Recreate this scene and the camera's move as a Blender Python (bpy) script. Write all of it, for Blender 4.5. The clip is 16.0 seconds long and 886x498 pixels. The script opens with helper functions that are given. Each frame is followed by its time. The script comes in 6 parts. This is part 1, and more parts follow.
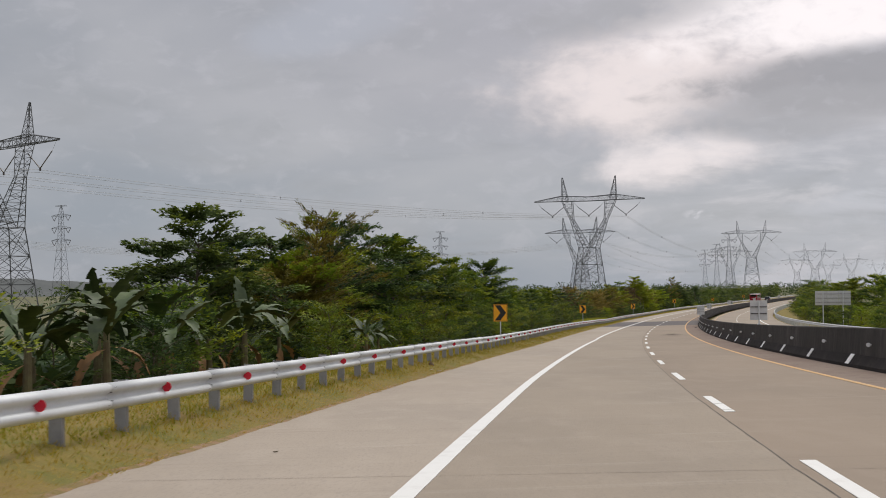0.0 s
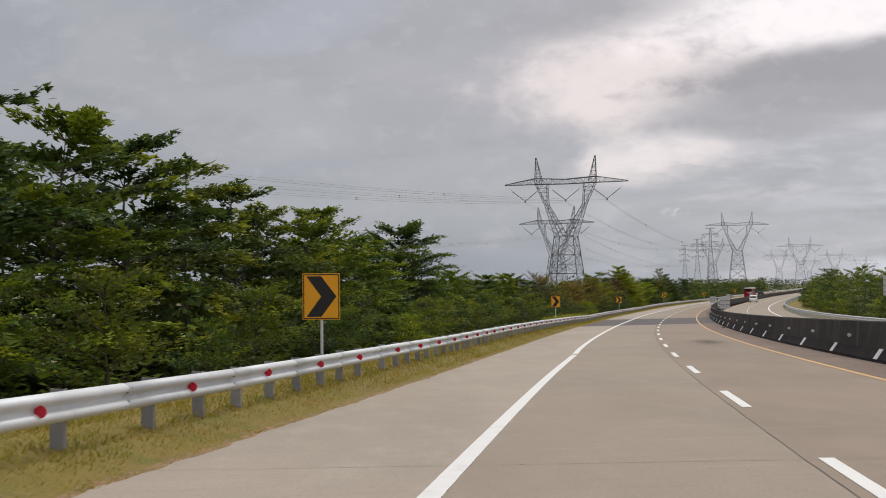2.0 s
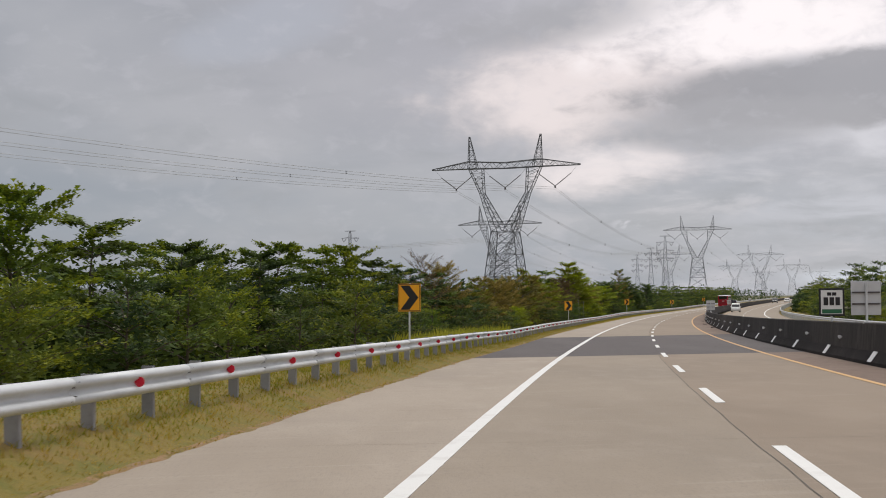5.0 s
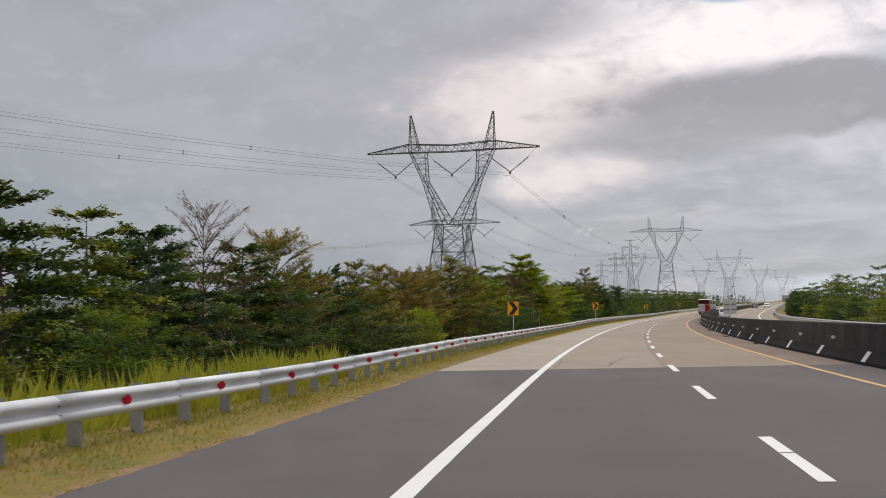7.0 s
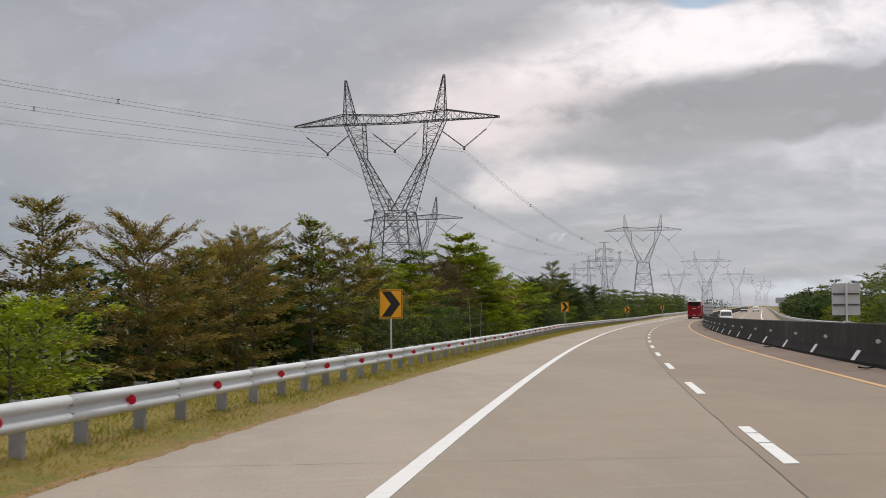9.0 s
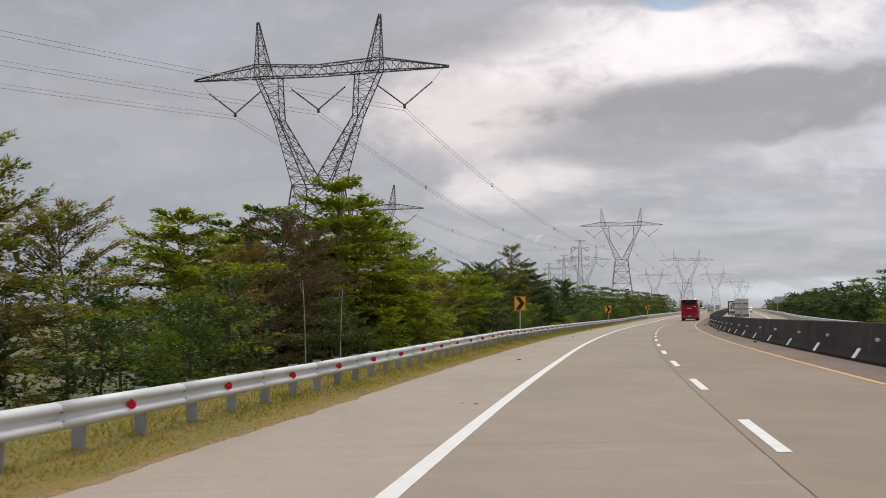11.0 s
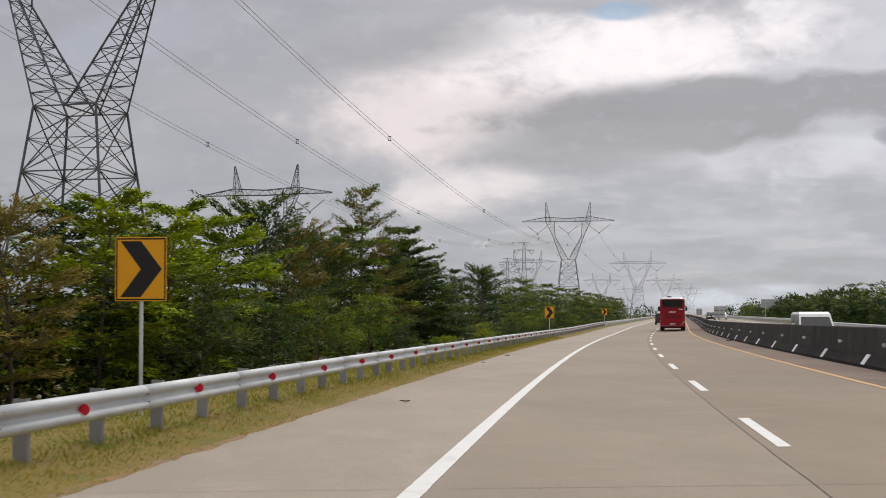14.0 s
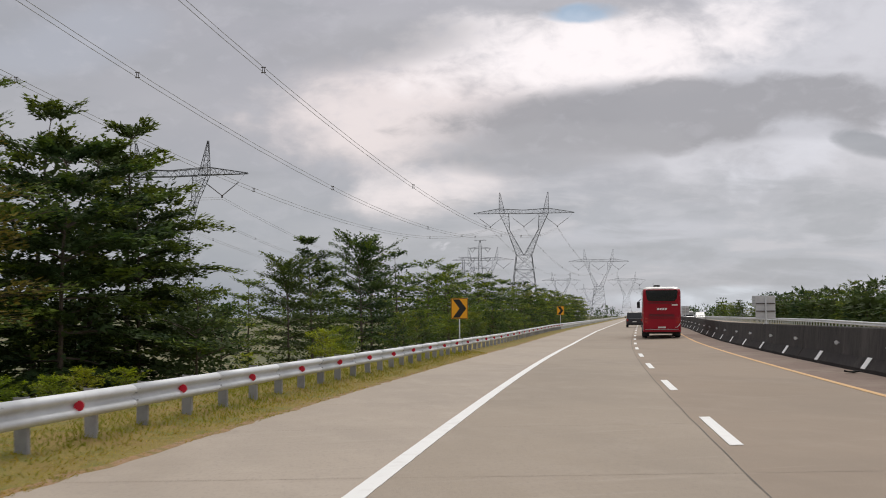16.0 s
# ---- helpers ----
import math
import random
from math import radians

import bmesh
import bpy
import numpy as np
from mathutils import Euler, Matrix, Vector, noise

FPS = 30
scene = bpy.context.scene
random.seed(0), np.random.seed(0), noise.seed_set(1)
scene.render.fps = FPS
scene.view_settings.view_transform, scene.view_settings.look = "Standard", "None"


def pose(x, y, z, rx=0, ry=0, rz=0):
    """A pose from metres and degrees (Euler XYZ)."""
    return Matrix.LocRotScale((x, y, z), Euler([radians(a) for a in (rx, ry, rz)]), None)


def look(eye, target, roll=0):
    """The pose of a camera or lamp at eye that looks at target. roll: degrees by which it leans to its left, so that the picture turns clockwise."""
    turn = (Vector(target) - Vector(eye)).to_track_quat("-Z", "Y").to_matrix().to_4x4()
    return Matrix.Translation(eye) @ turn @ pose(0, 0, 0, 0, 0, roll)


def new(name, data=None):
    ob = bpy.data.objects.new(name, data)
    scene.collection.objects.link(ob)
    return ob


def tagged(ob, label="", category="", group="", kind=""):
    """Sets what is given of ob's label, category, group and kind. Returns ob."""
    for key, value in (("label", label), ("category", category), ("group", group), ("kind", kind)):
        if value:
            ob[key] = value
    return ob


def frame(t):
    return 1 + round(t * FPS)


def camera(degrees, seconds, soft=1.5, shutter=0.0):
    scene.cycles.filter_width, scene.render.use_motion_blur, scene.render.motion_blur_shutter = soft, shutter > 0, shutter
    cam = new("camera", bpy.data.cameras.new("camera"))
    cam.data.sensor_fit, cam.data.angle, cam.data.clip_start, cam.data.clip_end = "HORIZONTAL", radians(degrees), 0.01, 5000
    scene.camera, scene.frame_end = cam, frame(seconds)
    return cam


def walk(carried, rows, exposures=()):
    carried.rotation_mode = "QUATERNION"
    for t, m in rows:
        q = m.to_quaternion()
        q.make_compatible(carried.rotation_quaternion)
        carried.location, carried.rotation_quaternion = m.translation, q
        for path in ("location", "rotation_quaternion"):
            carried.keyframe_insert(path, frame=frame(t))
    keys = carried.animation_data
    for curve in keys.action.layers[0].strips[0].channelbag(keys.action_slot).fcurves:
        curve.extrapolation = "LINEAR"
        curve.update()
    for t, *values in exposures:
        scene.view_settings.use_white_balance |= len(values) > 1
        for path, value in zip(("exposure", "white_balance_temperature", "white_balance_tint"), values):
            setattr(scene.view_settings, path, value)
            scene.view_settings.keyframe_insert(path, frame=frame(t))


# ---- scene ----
cam = camera(38.0, 16.0, soft=1.0, shutter=0.08)
PATH = [
    (0.0, -0.114, 0.012, 1.323, -0.000, 1.736, 0.567),
    (0.5, 1.166, 10.942, 1.073, -0.160, 1.744, 0.674),
    (1.0, 2.397, 21.842, 0.760, -0.376, 1.742, 0.685),
    (1.5, 3.682, 32.703, 0.459, -0.661, 1.695, 0.638),
    (2.0, 4.988, 43.532, 0.159, -0.996, 1.602, 0.592),
    (2.5, 6.428, 54.316, -0.137, -1.376, 1.503, 0.496),
    (3.0, 8.036, 65.051, -0.309, -1.772, 1.459, 0.383),
    (3.5, 9.784, 75.741, -0.625, -2.068, 1.518, 0.433),
    (4.0, 11.508, 86.414, -0.880, -2.408, 1.740, 0.373),
    (4.5, 13.253, 97.065, -1.081, -2.773, 1.931, 0.363),
    (5.0, 15.020, 107.696, -1.283, -3.162, 2.091, 0.402),
    (5.5, 16.832, 118.308, -1.471, -3.565, 2.221, 0.466),
    (6.0, 18.713, 128.897, -1.647, -3.971, 2.319, 0.531),
    (6.5, 20.688, 139.461, -1.803, -4.370, 2.387, 0.574),
    (7.0, 22.756, 150.003, -1.954, -4.762, 2.424, 0.592),
    (7.5, 24.874, 160.531, -2.068, -5.099, 2.482, 0.632),
    (8.0, 27.172, 171.022, -2.251, -5.391, 2.487, 0.608),
    (8.5, 29.367, 181.536, -2.306, -5.690, 2.602, 0.664),
    (9.0, 31.688, 192.028, -2.471, -5.947, 2.626, 0.546),
    (9.5, 34.057, 202.517, -2.548, -6.205, 2.641, 0.480),
    (10.0, 36.473, 213.004, -2.641, -6.464, 2.649, 0.465),
    (10.5, 38.941, 223.493, -2.726, -6.732, 2.655, 0.469),
    (11.0, 41.465, 233.983, -2.806, -7.021, 2.665, 0.460),
    (11.5, 44.050, 244.476, -2.874, -7.338, 2.684, 0.407),
    (12.0, 46.696, 254.975, -2.953, -7.685, 2.714, 0.308),
    (12.5, 49.376, 265.488, -3.035, -8.052, 2.773, 0.243),
    (13.0, 52.147, 276.004, -3.058, -8.463, 2.838, 0.213),
    (13.5, 54.985, 286.530, -3.126, -8.904, 2.878, 0.207),
    (14.0, 57.943, 297.054, -3.173, -9.403, 2.923, 0.224),
    (14.5, 61.054, 307.567, -3.236, -9.955, 2.941, 0.263),
    (15.0, 64.259, 318.088, -3.266, -10.426, 2.941, 0.253),
    (15.5, 67.535, 328.626, -3.306, -10.830, 2.983, 0.241),
    (16.0, 70.873, 339.185, -3.354, -11.163, 2.967, 0.254),
]
walk(cam, [(t, pose(x, y, z, 90 + pitch, roll, yaw)) for t, x, y, z, yaw, pitch, roll in PATH])

# ---------------------------------------------------------------- sky and light
SUN_AZ, SUN_EL = 28.0, 52.0        # degrees: clockwise from ahead (+y), above the horizon


def add_node(tree, kind, **values):
    n = tree.nodes.new(kind)
    for key, value in values.items():
        n.inputs[key.replace("_", " ")].default_value = value
    return n


def sky_world():
    w = bpy.data.worlds.new("cloudy_sky")
    w.use_nodes = True
    scene.world = w
    tree = w.node_tree
    tree.nodes.clear()
    link = tree.links.new
    out = tree.nodes.new("ShaderNodeOutputWorld")
    bg = tree.nodes.new("ShaderNodeBackground")
    sky = tree.nodes.new("ShaderNodeTexSky")
    sky.sky_type = "NISHITA"
    sky.sun_disc = False
    sky.sun_elevation, sky.sun_rotation = radians(SUN_EL), radians(SUN_AZ)
    sky.air_density, sky.dust_density = 1.2, 2.0
    coord = tree.nodes.new("ShaderNodeTexCoord")
    sep = tree.nodes.new("ShaderNodeSeparateXYZ")
    link(coord.outputs["Generated"], sep.inputs[0])

    def math_(op, a, b=None, c=None, clamp=False):
        n = tree.nodes.new("ShaderNodeMath")
        n.operation, n.use_clamp = op, clamp
        for i, v in enumerate((a, b, c)):
            if v is None:
                continue
            if isinstance(v, (int, float)):
                n.inputs[i].default_value = v
            else:
                link(v, n.inputs[i])
        return n.outputs[0]

    def mix(fac, a, b):
        n = tree.nodes.new("ShaderNodeMix")
        n.data_type = "RGBA"
        for sock, v in ((n.inputs[0], fac), (n.inputs[6], a), (n.inputs[7], b)):
            if isinstance(v, (int, float)):
                sock.default_value = v
            elif isinstance(v, tuple):
                sock.default_value = (*v, 1)
            else:
                link(v, sock)
        return n.outputs[2]

    # degrees to the right of ahead, and above the horizon
    az = math_("MULTIPLY", math_("ARCTAN2", sep.outputs[0], sep.outputs[1]), 57.2958)
    el = math_("MULTIPLY", math_("ARCSINE", sep.outputs[2]), 57.2958)
    plane = tree.nodes.new("ShaderNodeCombineXYZ")
    link(az, plane.inputs[0]), link(el, plane.inputs[1])

    def cloud(scale_x, scale_y, scale, detail, rough, seed, warp=0.3):
        m = tree.nodes.new("ShaderNodeMapping")
        m.inputs["Scale"].default_value = (scale_x, scale_y, 1)
        m.inputs["Location"].default_value = (seed, seed * 0.7, seed * 0.3)
        link(plane.outputs[0], m.inputs[0])
        n = add_node(tree, "ShaderNodeTexNoise", Scale=scale, Detail=detail, Roughness=rough, Distortion=warp)
        link(m.outputs[0], n.inputs["Vector"])
        return n.outputs["Fac"]

    def smooth(v, lo, hi):
        n = tree.nodes.new("ShaderNodeMapRange")
        n.interpolation_type = "SMOOTHSTEP"
        link(v, n.inputs[0])
        n.inputs[1].default_value, n.inputs[2].default_value = lo, hi
        return n.outputs[0]

    def bell(a0, e0, wa, we, tilt=0.0, ragged=0.0):
        # a soft cloud form about one direction, its edge torn by noise
        da, de = math_("SUBTRACT", az, a0), math_("SUBTRACT", el, e0)
        de = math_("SUBTRACT", de, math_("MULTIPLY", da, tilt))
        r = math_("ADD", math_("POWER", math_("ABSOLUTE", math_("DIVIDE", da, wa)), 2.0), math_("POWER", math_("ABSOLUTE", math_("DIVIDE", de, we)), 2.0))
        if ragged:
            r = math_("ADD", r, math_("MULTIPLY", math_("SUBTRACT", torn, 0.5), ragged))
            r = math_("ADD", r, math_("MULTIPLY", math_("SUBTRACT", fine, 0.5), 0.4 * ragged))
        return r

    torn = cloud(1, 1.7, 0.22, 7, 0.55, 3.1, 0.25)
    fine = cloud(1, 1.8, 0.7, 6, 0.58, 8.3, 0.35)
    broad = cloud(1, 2.6, 0.055, 5, 0.5, 7.7, 0.3)
    veil = cloud(1, 3.4, 0.12, 6, 0.55, 1.9, 0.5)

    def inside(r, soft=0.75):
        n = tree.nodes.new("ShaderNodeMapRange")
        n.interpolation_type = "SMOOTHSTEP"
        link(r, n.inputs[0])
        n.inputs[1].default_value, n.inputs[2].default_value = 1.0 + soft, 1.0 - soft
        return n.outputs[0]

    # overcast: blue-grey low on the far left, lilac-grey above, paler to the right
    low = mix(smooth(az, -4.0, 26.0), (0.262, 0.296, 0.337), (0.425, 0.443, 0.475))
    high = mix(smooth(az, -22.0, 10.0), (0.302, 0.315, 0.340), (0.378, 0.371, 0.396))
    base = mix(smooth(el, 2.0, 9.5), low, high)
    base = mix(math_("MULTIPLY", smooth(broad, 0.38, 0.66), 0.5), base, (0.47, 0.465, 0.475))
    base = mix(math_("MULTIPLY", smooth(veil, 0.48, 0.72), 0.45), base, (0.29, 0.30, 0.315))
    # the break in the clouds, ahead and to the right, and the dark banks in it
    base = mix(math_("MULTIPLY", inside(bell(28.0, 9.8, 9.0, 4.6, 0.0, 4.5), 1.2), 0.8), base, (0.62, 0.615, 0.645))
    base = mix(math_("MULTIPLY", inside(bell(9.4, 9.2, 6.0, 2.2, 0.16, 4.2), 1.3), 0.85), base, (0.80, 0.715, 0.69))
    base = mix(math_("MULTIPLY", inside(bell(17.5, 11.7, 7.5, 1.7, 0.05, 4.0), 1.1), 1.0), base, (0.90, 0.84, 0.83))
    base = mix(math_("MULTIPLY", inside(bell(10.4, 5.5, 2.8, 0.9, 0.1, 5.0), 1.5), 0.95), base, (0.76, 0.70, 0.69))
    base = mix(math_("MULTIPLY", inside(bell(22.0, 8.75, 10.5, 1.45, 0.03, 2.6), 0.5), 0.92), base, (0.30, 0.295, 0.31))
    base = mix(math_("MULTIPLY", inside(bell(16.0, 7.4, 5.0, 1.0, 0.05, 2.6), 0.6), 0.6), base, (0.36, 0.355, 0.37))
    base = mix(math_("MULTIPLY", inside(bell(26.0, 6.6, 2.2, 1.3, 0.3, 5.0), 1.1), 0.55), base, (0.66, 0.665, 0.71))
    base = mix(math_("MULTIPLY", inside(bell(29.6, 7.1, 1.3, 0.5, -0.25, 3.0), 0.6), 0.8), base, (0.27, 0.28, 0.30))
    base = mix(math_("MULTIPLY", inside(bell(8.0, 11.9, 4.2, 0.9, 0.08, 4.5), 1.1), 0.6), base, (0.33, 0.325, 0.335))
    base = mix(math_("MULTIPLY", math_("MULTIPLY", inside(bell(11.7, 3.12, 0.9, 0.24, 0.0, 2.0), 0.8), smooth(fine, 0.46, 0.6)), 0.75), base, (0.66, 0.655, 0.69))
    base = mix(math_("MULTIPLY", inside(bell(17.6, 13.3, 2.0, 0.42, 0.0, 3.6), 0.7), 0.75), base, (0.25, 0.38, 0.52))
    base = mix(math_("MULTIPLY", inside(bell(-4.6, 11.8, 3.5, 1.3, 0.2, 2.0)), 0.5), base, (0.40, 0.42, 0.47))
    base = mix(math_("MULTIPLY", inside(bell(20.0, 3.6, 4.5, 0.45, 0.05, 2.4)), 0.55), base, (0.52, 0.53, 0.57))
    # light band above the horizon
    base = mix(math_("MULTIPLY", inside(bell(24.0, 0.7, 5.0, 0.5, 0.0, 1.8)), 0.7), base, (0.66, 0.71, 0.76))
    # an overcast sky is brightest overhead
    base = mix(smooth(el, 15.0, 55.0), base, (0.86, 0.84, 0.82))
    thin = tree.nodes.new("ShaderNodeMix")
    thin.data_type, thin.blend_type = "RGBA", "MULTIPLY"
    thin.inputs[0].default_value = 1.0
    link(sky.outputs[0], thin.inputs[6])
    thin.inputs[7].default_value = (0.08, 0.08, 0.08, 1)
    # low grey bands towards the horizon on the right
    band = cloud(1, 4.5, 0.16, 6, 0.58, 5.3, 0.4)
    low_right = math_("MULTIPLY", smooth(az, 2.0, 14.0), math_("SUBTRACT", 1.0, smooth(el, 4.5, 8.0)))
    base = mix(math_("MULTIPLY", math_("MULTIPLY", smooth(band, 0.47, 0.62), low_right), 0.5), base, (0.56, 0.55, 0.57))
    base = mix(math_("MULTIPLY", math_("MULTIPLY", smooth(band, 0.47, 0.34), low_right), 0.5), base, (0.33, 0.345, 0.365))
    # fine mottling, and a lilac cast
    base = mix(math_("MULTIPLY", smooth(fine, 0.5, 0.72), 0.15), base, (0.56, 0.55, 0.585))
    cast = tree.nodes.new("ShaderNodeMix")
    cast.data_type, cast.blend_type = "RGBA", "MULTIPLY"
    cast.inputs[0].default_value = 1.0
    link(mix(0.94, thin.outputs[2], base), cast.inputs[6])
    cast.inputs[7].default_value = (0.985, 0.980, 1.0, 1)
    link(cast.outputs[2], bg.inputs["Color"])
    bg.inputs["Strength"].default_value = 1.17
    link(bg.outputs[0], out.inputs["Surface"])


sky_world()
sun = new("sun", bpy.data.lights.new("sun", "SUN"))
sun.data.energy, sun.data.angle, sun.data.color = 1.2, radians(16), (1.0, 0.95, 0.88)
sun.matrix_world = look((0, 0, 60), (-math.sin(radians(SUN_AZ)) * 60, -math.cos(radians(SUN_AZ)) * 60, 60 - 60 * math.tan(radians(SUN_EL))))

# ---------------------------------------------------------------- materials
def material(name, color, rough=0.7, metal=0.0, grain=(), bump=0.0, bump_scale=40.0, island=0.0, random_object=0.0, spec=None, coat=0.0, stretch=(1, 1, 1)):
    """A painted or natural surface. grain: rows of (noise scale, other colour, share, low, high)."""
    m = bpy.data.materials.new(name)
    m.use_nodes = True
    tree = m.node_tree
    bsdf = tree.nodes["Principled BSDF"]
    link = tree.links.new
    bsdf.inputs["Roughness"].default_value, bsdf.inputs["Metallic"].default_value = rough, metal
    bsdf.inputs["Coat Weight"].default_value = coat
    if spec is not None:
        bsdf.inputs["Specular IOR Level"].default_value = spec
    coord = tree.nodes.new("ShaderNodeTexCoord")
    space = tree.nodes.new("ShaderNodeMapping")
    space.inputs["Scale"].default_value = stretch
    geo = tree.nodes.new("ShaderNodeNewGeometry")
    link(geo.outputs["Position"], space.inputs[0])
    base = tree.nodes.new("ShaderNodeRGB")
    base.outputs[0].default_value = (*color, 1)
    last = base.outputs[0]
    for scale, other, share, lo, hi, *own in grain:
        n = add_node(tree, "ShaderNodeTexNoise", Scale=scale, Detail=5, Roughness=0.6)
        if own:
            drawn = tree.nodes.new("ShaderNodeMapping")
            drawn.inputs["Scale"].default_value = own[0]
            link(geo.outputs["Position"], drawn.inputs[0]), link(drawn.outputs[0], n.inputs["Vector"])
        else:
            link(space.outputs[0], n.inputs["Vector"])
        r = tree.nodes.new("ShaderNodeMapRange")
        r.interpolation_type = "SMOOTHSTEP"
        link(n.outputs["Fac"], r.inputs[0])
        r.inputs[1].default_value, r.inputs[2].default_value, r.inputs[4].default_value = lo, hi, share
        mx = tree.nodes.new("ShaderNodeMix")
        mx.data_type = "RGBA"
        link(r.outputs[0], mx.inputs[0]), link(last, mx.inputs[6])
        mx.inputs[7].default_value = (*other, 1)
        last = mx.outputs[2]
    for amount, kind, socket in ((island, "ShaderNodeNewGeometry", "Random Per Island"), (random_object, "ShaderNodeObjectInfo", "Random")):
        if amount:
            src = tree.nodes.new(kind)
            r = tree.nodes.new("ShaderNodeMapRange")
            link(src.outputs[socket], r.inputs[0])
            r.inputs[3].default_value, r.inputs[4].default_value = 1 - amount, 1 + amount
            hsv = tree.nodes.new("ShaderNodeHueSaturation")
            link(r.outputs[0], hsv.inputs["Value"]), link(last, hsv.inputs["Color"])
            last = hsv.outputs[0]
    link(last, bsdf.inputs["Base Color"])
    if bump:
        n = add_node(tree, "ShaderNodeTexNoise", Scale=bump_scale, Detail=4)
        link(space.outputs[0], n.inputs["Vector"])
        b = add_node(tree, "ShaderNodeBump", Strength=bump, Distance=0.02)
        link(n.outputs["Fac"], b.inputs["Height"]), link(b.outputs[0], bsdf.inputs["Normal"])
    return m


CONCRETE = material("road_concrete", (0.325, 0.268, 0.208), 0.85, grain=((0.25, (0.27, 0.225, 0.178), 0.7, 0.4, 0.65), (1.6, (0.36, 0.30, 0.24), 0.5, 0.45, 0.7), (0.5, (0.275, 0.222, 0.168), 0.55, 0.48, 0.72, (0.5, 0.12, 1)), (1.0, (0.42, 0.36, 0.295), 0.42, 0.58, 0.74, (0.30, 3.6, 1)), (1.0, (0.25, 0.205, 0.16), 0.32, 0.57, 0.74, (0.4, 5.0, 1)), (30, (0.23, 0.20, 0.17), 0.45, 0.48, 0.72)), bump=0.25, bump_scale=60, stretch=(1, 0.35, 1))
SHOULDER_CONCRETE = material("shoulder_concrete", (0.395, 0.332, 0.268), 0.85, grain=((0.25, (0.330, 0.280, 0.230), 0.7, 0.4, 0.65), (1.6, (0.435, 0.370, 0.305), 0.5, 0.45, 0.7), (0.5, (0.305, 0.249, 0.192), 0.55, 0.48, 0.72, (0.5, 0.12, 1)), (1.0, (0.466, 0.403, 0.336), 0.42, 0.58, 0.74, (0.30, 3.6, 1)), (1.0, (0.278, 0.230, 0.182), 0.32, 0.57, 0.74, (0.4, 5.0, 1)), (30, (0.255, 0.224, 0.194), 0.45, 0.48, 0.72)), bump=0.25, bump_scale=60, stretch=(1, 0.35, 1))
LANE_CONCRETE = material("trafficked_concrete", (0.293, 0.230, 0.173), 0.85, grain=((0.25, (0.243, 0.194, 0.148), 0.7, 0.4, 0.65), (1.6, (0.324, 0.258, 0.199), 0.5, 0.45, 0.7), (0.5, (0.248, 0.191, 0.139), 0.55, 0.48, 0.72, (0.5, 0.12, 1)), (1.0, (0.378, 0.310, 0.245), 0.42, 0.58, 0.74, (0.30, 3.6, 1)), (1.0, (0.225, 0.176, 0.133), 0.32, 0.57, 0.74, (0.4, 5.0, 1)), (30, (0.225, 0.198, 0.166), 0.25, 0.5, 0.75)), bump=0.25, bump_scale=60, stretch=(1, 0.35, 1))
ASPHALT = material("road_asphalt", (0.092, 0.078, 0.077), 0.8, grain=((0.5, (0.075, 0.066, 0.067), 0.7, 0.4, 0.7), (0.5, (0.118, 0.104, 0.104), 0.6, 0.45, 0.7, (0.6, 0.1, 1)), (80, (0.15, 0.14, 0.14), 0.4, 0.5, 0.8)), bump=0.4, bump_scale=120)
JOINT = material("joint_sealant", (0.085, 0.072, 0.06), 0.8, grain=((3, (0.16, 0.135, 0.11), 0.7, 0.42, 0.62),))
FAINT_JOINT = material("narrow_joint", (0.21, 0.172, 0.135), 0.9, grain=((1.2, (0.31, 0.256, 0.2), 0.95, 0.42, 0.58),))
STAINED = material("dirt_stained_concrete", (0.20, 0.142, 0.112), 0.9, grain=((0.4, (0.25, 0.195, 0.155), 0.8, 0.4, 0.65), (4, (0.15, 0.105, 0.082), 0.6, 0.45, 0.7)), bump=0.3, bump_scale=40, stretch=(1, 0.4, 1))
DIRT = material("dry_dirt", (0.33, 0.20, 0.095), 0.95, grain=((1.2, (0.33, 0.215, 0.14), 0.8, 0.42, 0.62), (4, (0.21, 0.165, 0.045), 0.85, 0.42, 0.6), (26, (0.17, 0.115, 0.05), 0.6, 0.48, 0.66)), bump=0.9, bump_scale=35)
WHITE_PAINT = material("white_road_paint", (0.80, 0.80, 0.78), 0.6, grain=((2.5, (0.6, 0.58, 0.55), 0.5, 0.5, 0.75), (40, (0.5, 0.48, 0.45), 0.35, 0.55, 0.75)), bump=0.15)
YELLOW_PAINT = material("yellow_road_paint", (0.62, 0.36, 0.13), 0.65, grain=((1.5, (0.48, 0.33, 0.18), 0.7, 0.45, 0.7), (30, (0.42, 0.35, 0.27), 0.5, 0.5, 0.75)))
GRASS_GROUND = material("grass_verge", (0.235, 0.175, 0.034), 0.95, grain=((0.6, (0.25, 0.155, 0.05), 0.7, 0.45, 0.65), (1.1, (0.13, 0.145, 0.022), 0.7, 0.46, 0.64), (9, (0.29, 0.225, 0.05), 0.6, 0.5, 0.7), (45, (0.15, 0.12, 0.03), 0.6, 0.48, 0.66)), bump=0.6, bump_scale=30)
FIELD = material("field_ground", (0.11, 0.115, 0.05), 0.95, grain=((0.05, (0.22, 0.175, 0.09), 0.7, 0.4, 0.65), (0.7, (0.09, 0.105, 0.04), 0.7, 0.4, 0.7)), bump=0.6, bump_scale=6)
GALVANISED = material("galvanised_steel", (0.65, 0.675, 0.695), 0.6, 0.25, grain=((1.2, (0.5, 0.52, 0.54), 0.6, 0.4, 0.7), (14, (0.42, 0.41, 0.4), 0.4, 0.55, 0.75)), random_object=0.07)
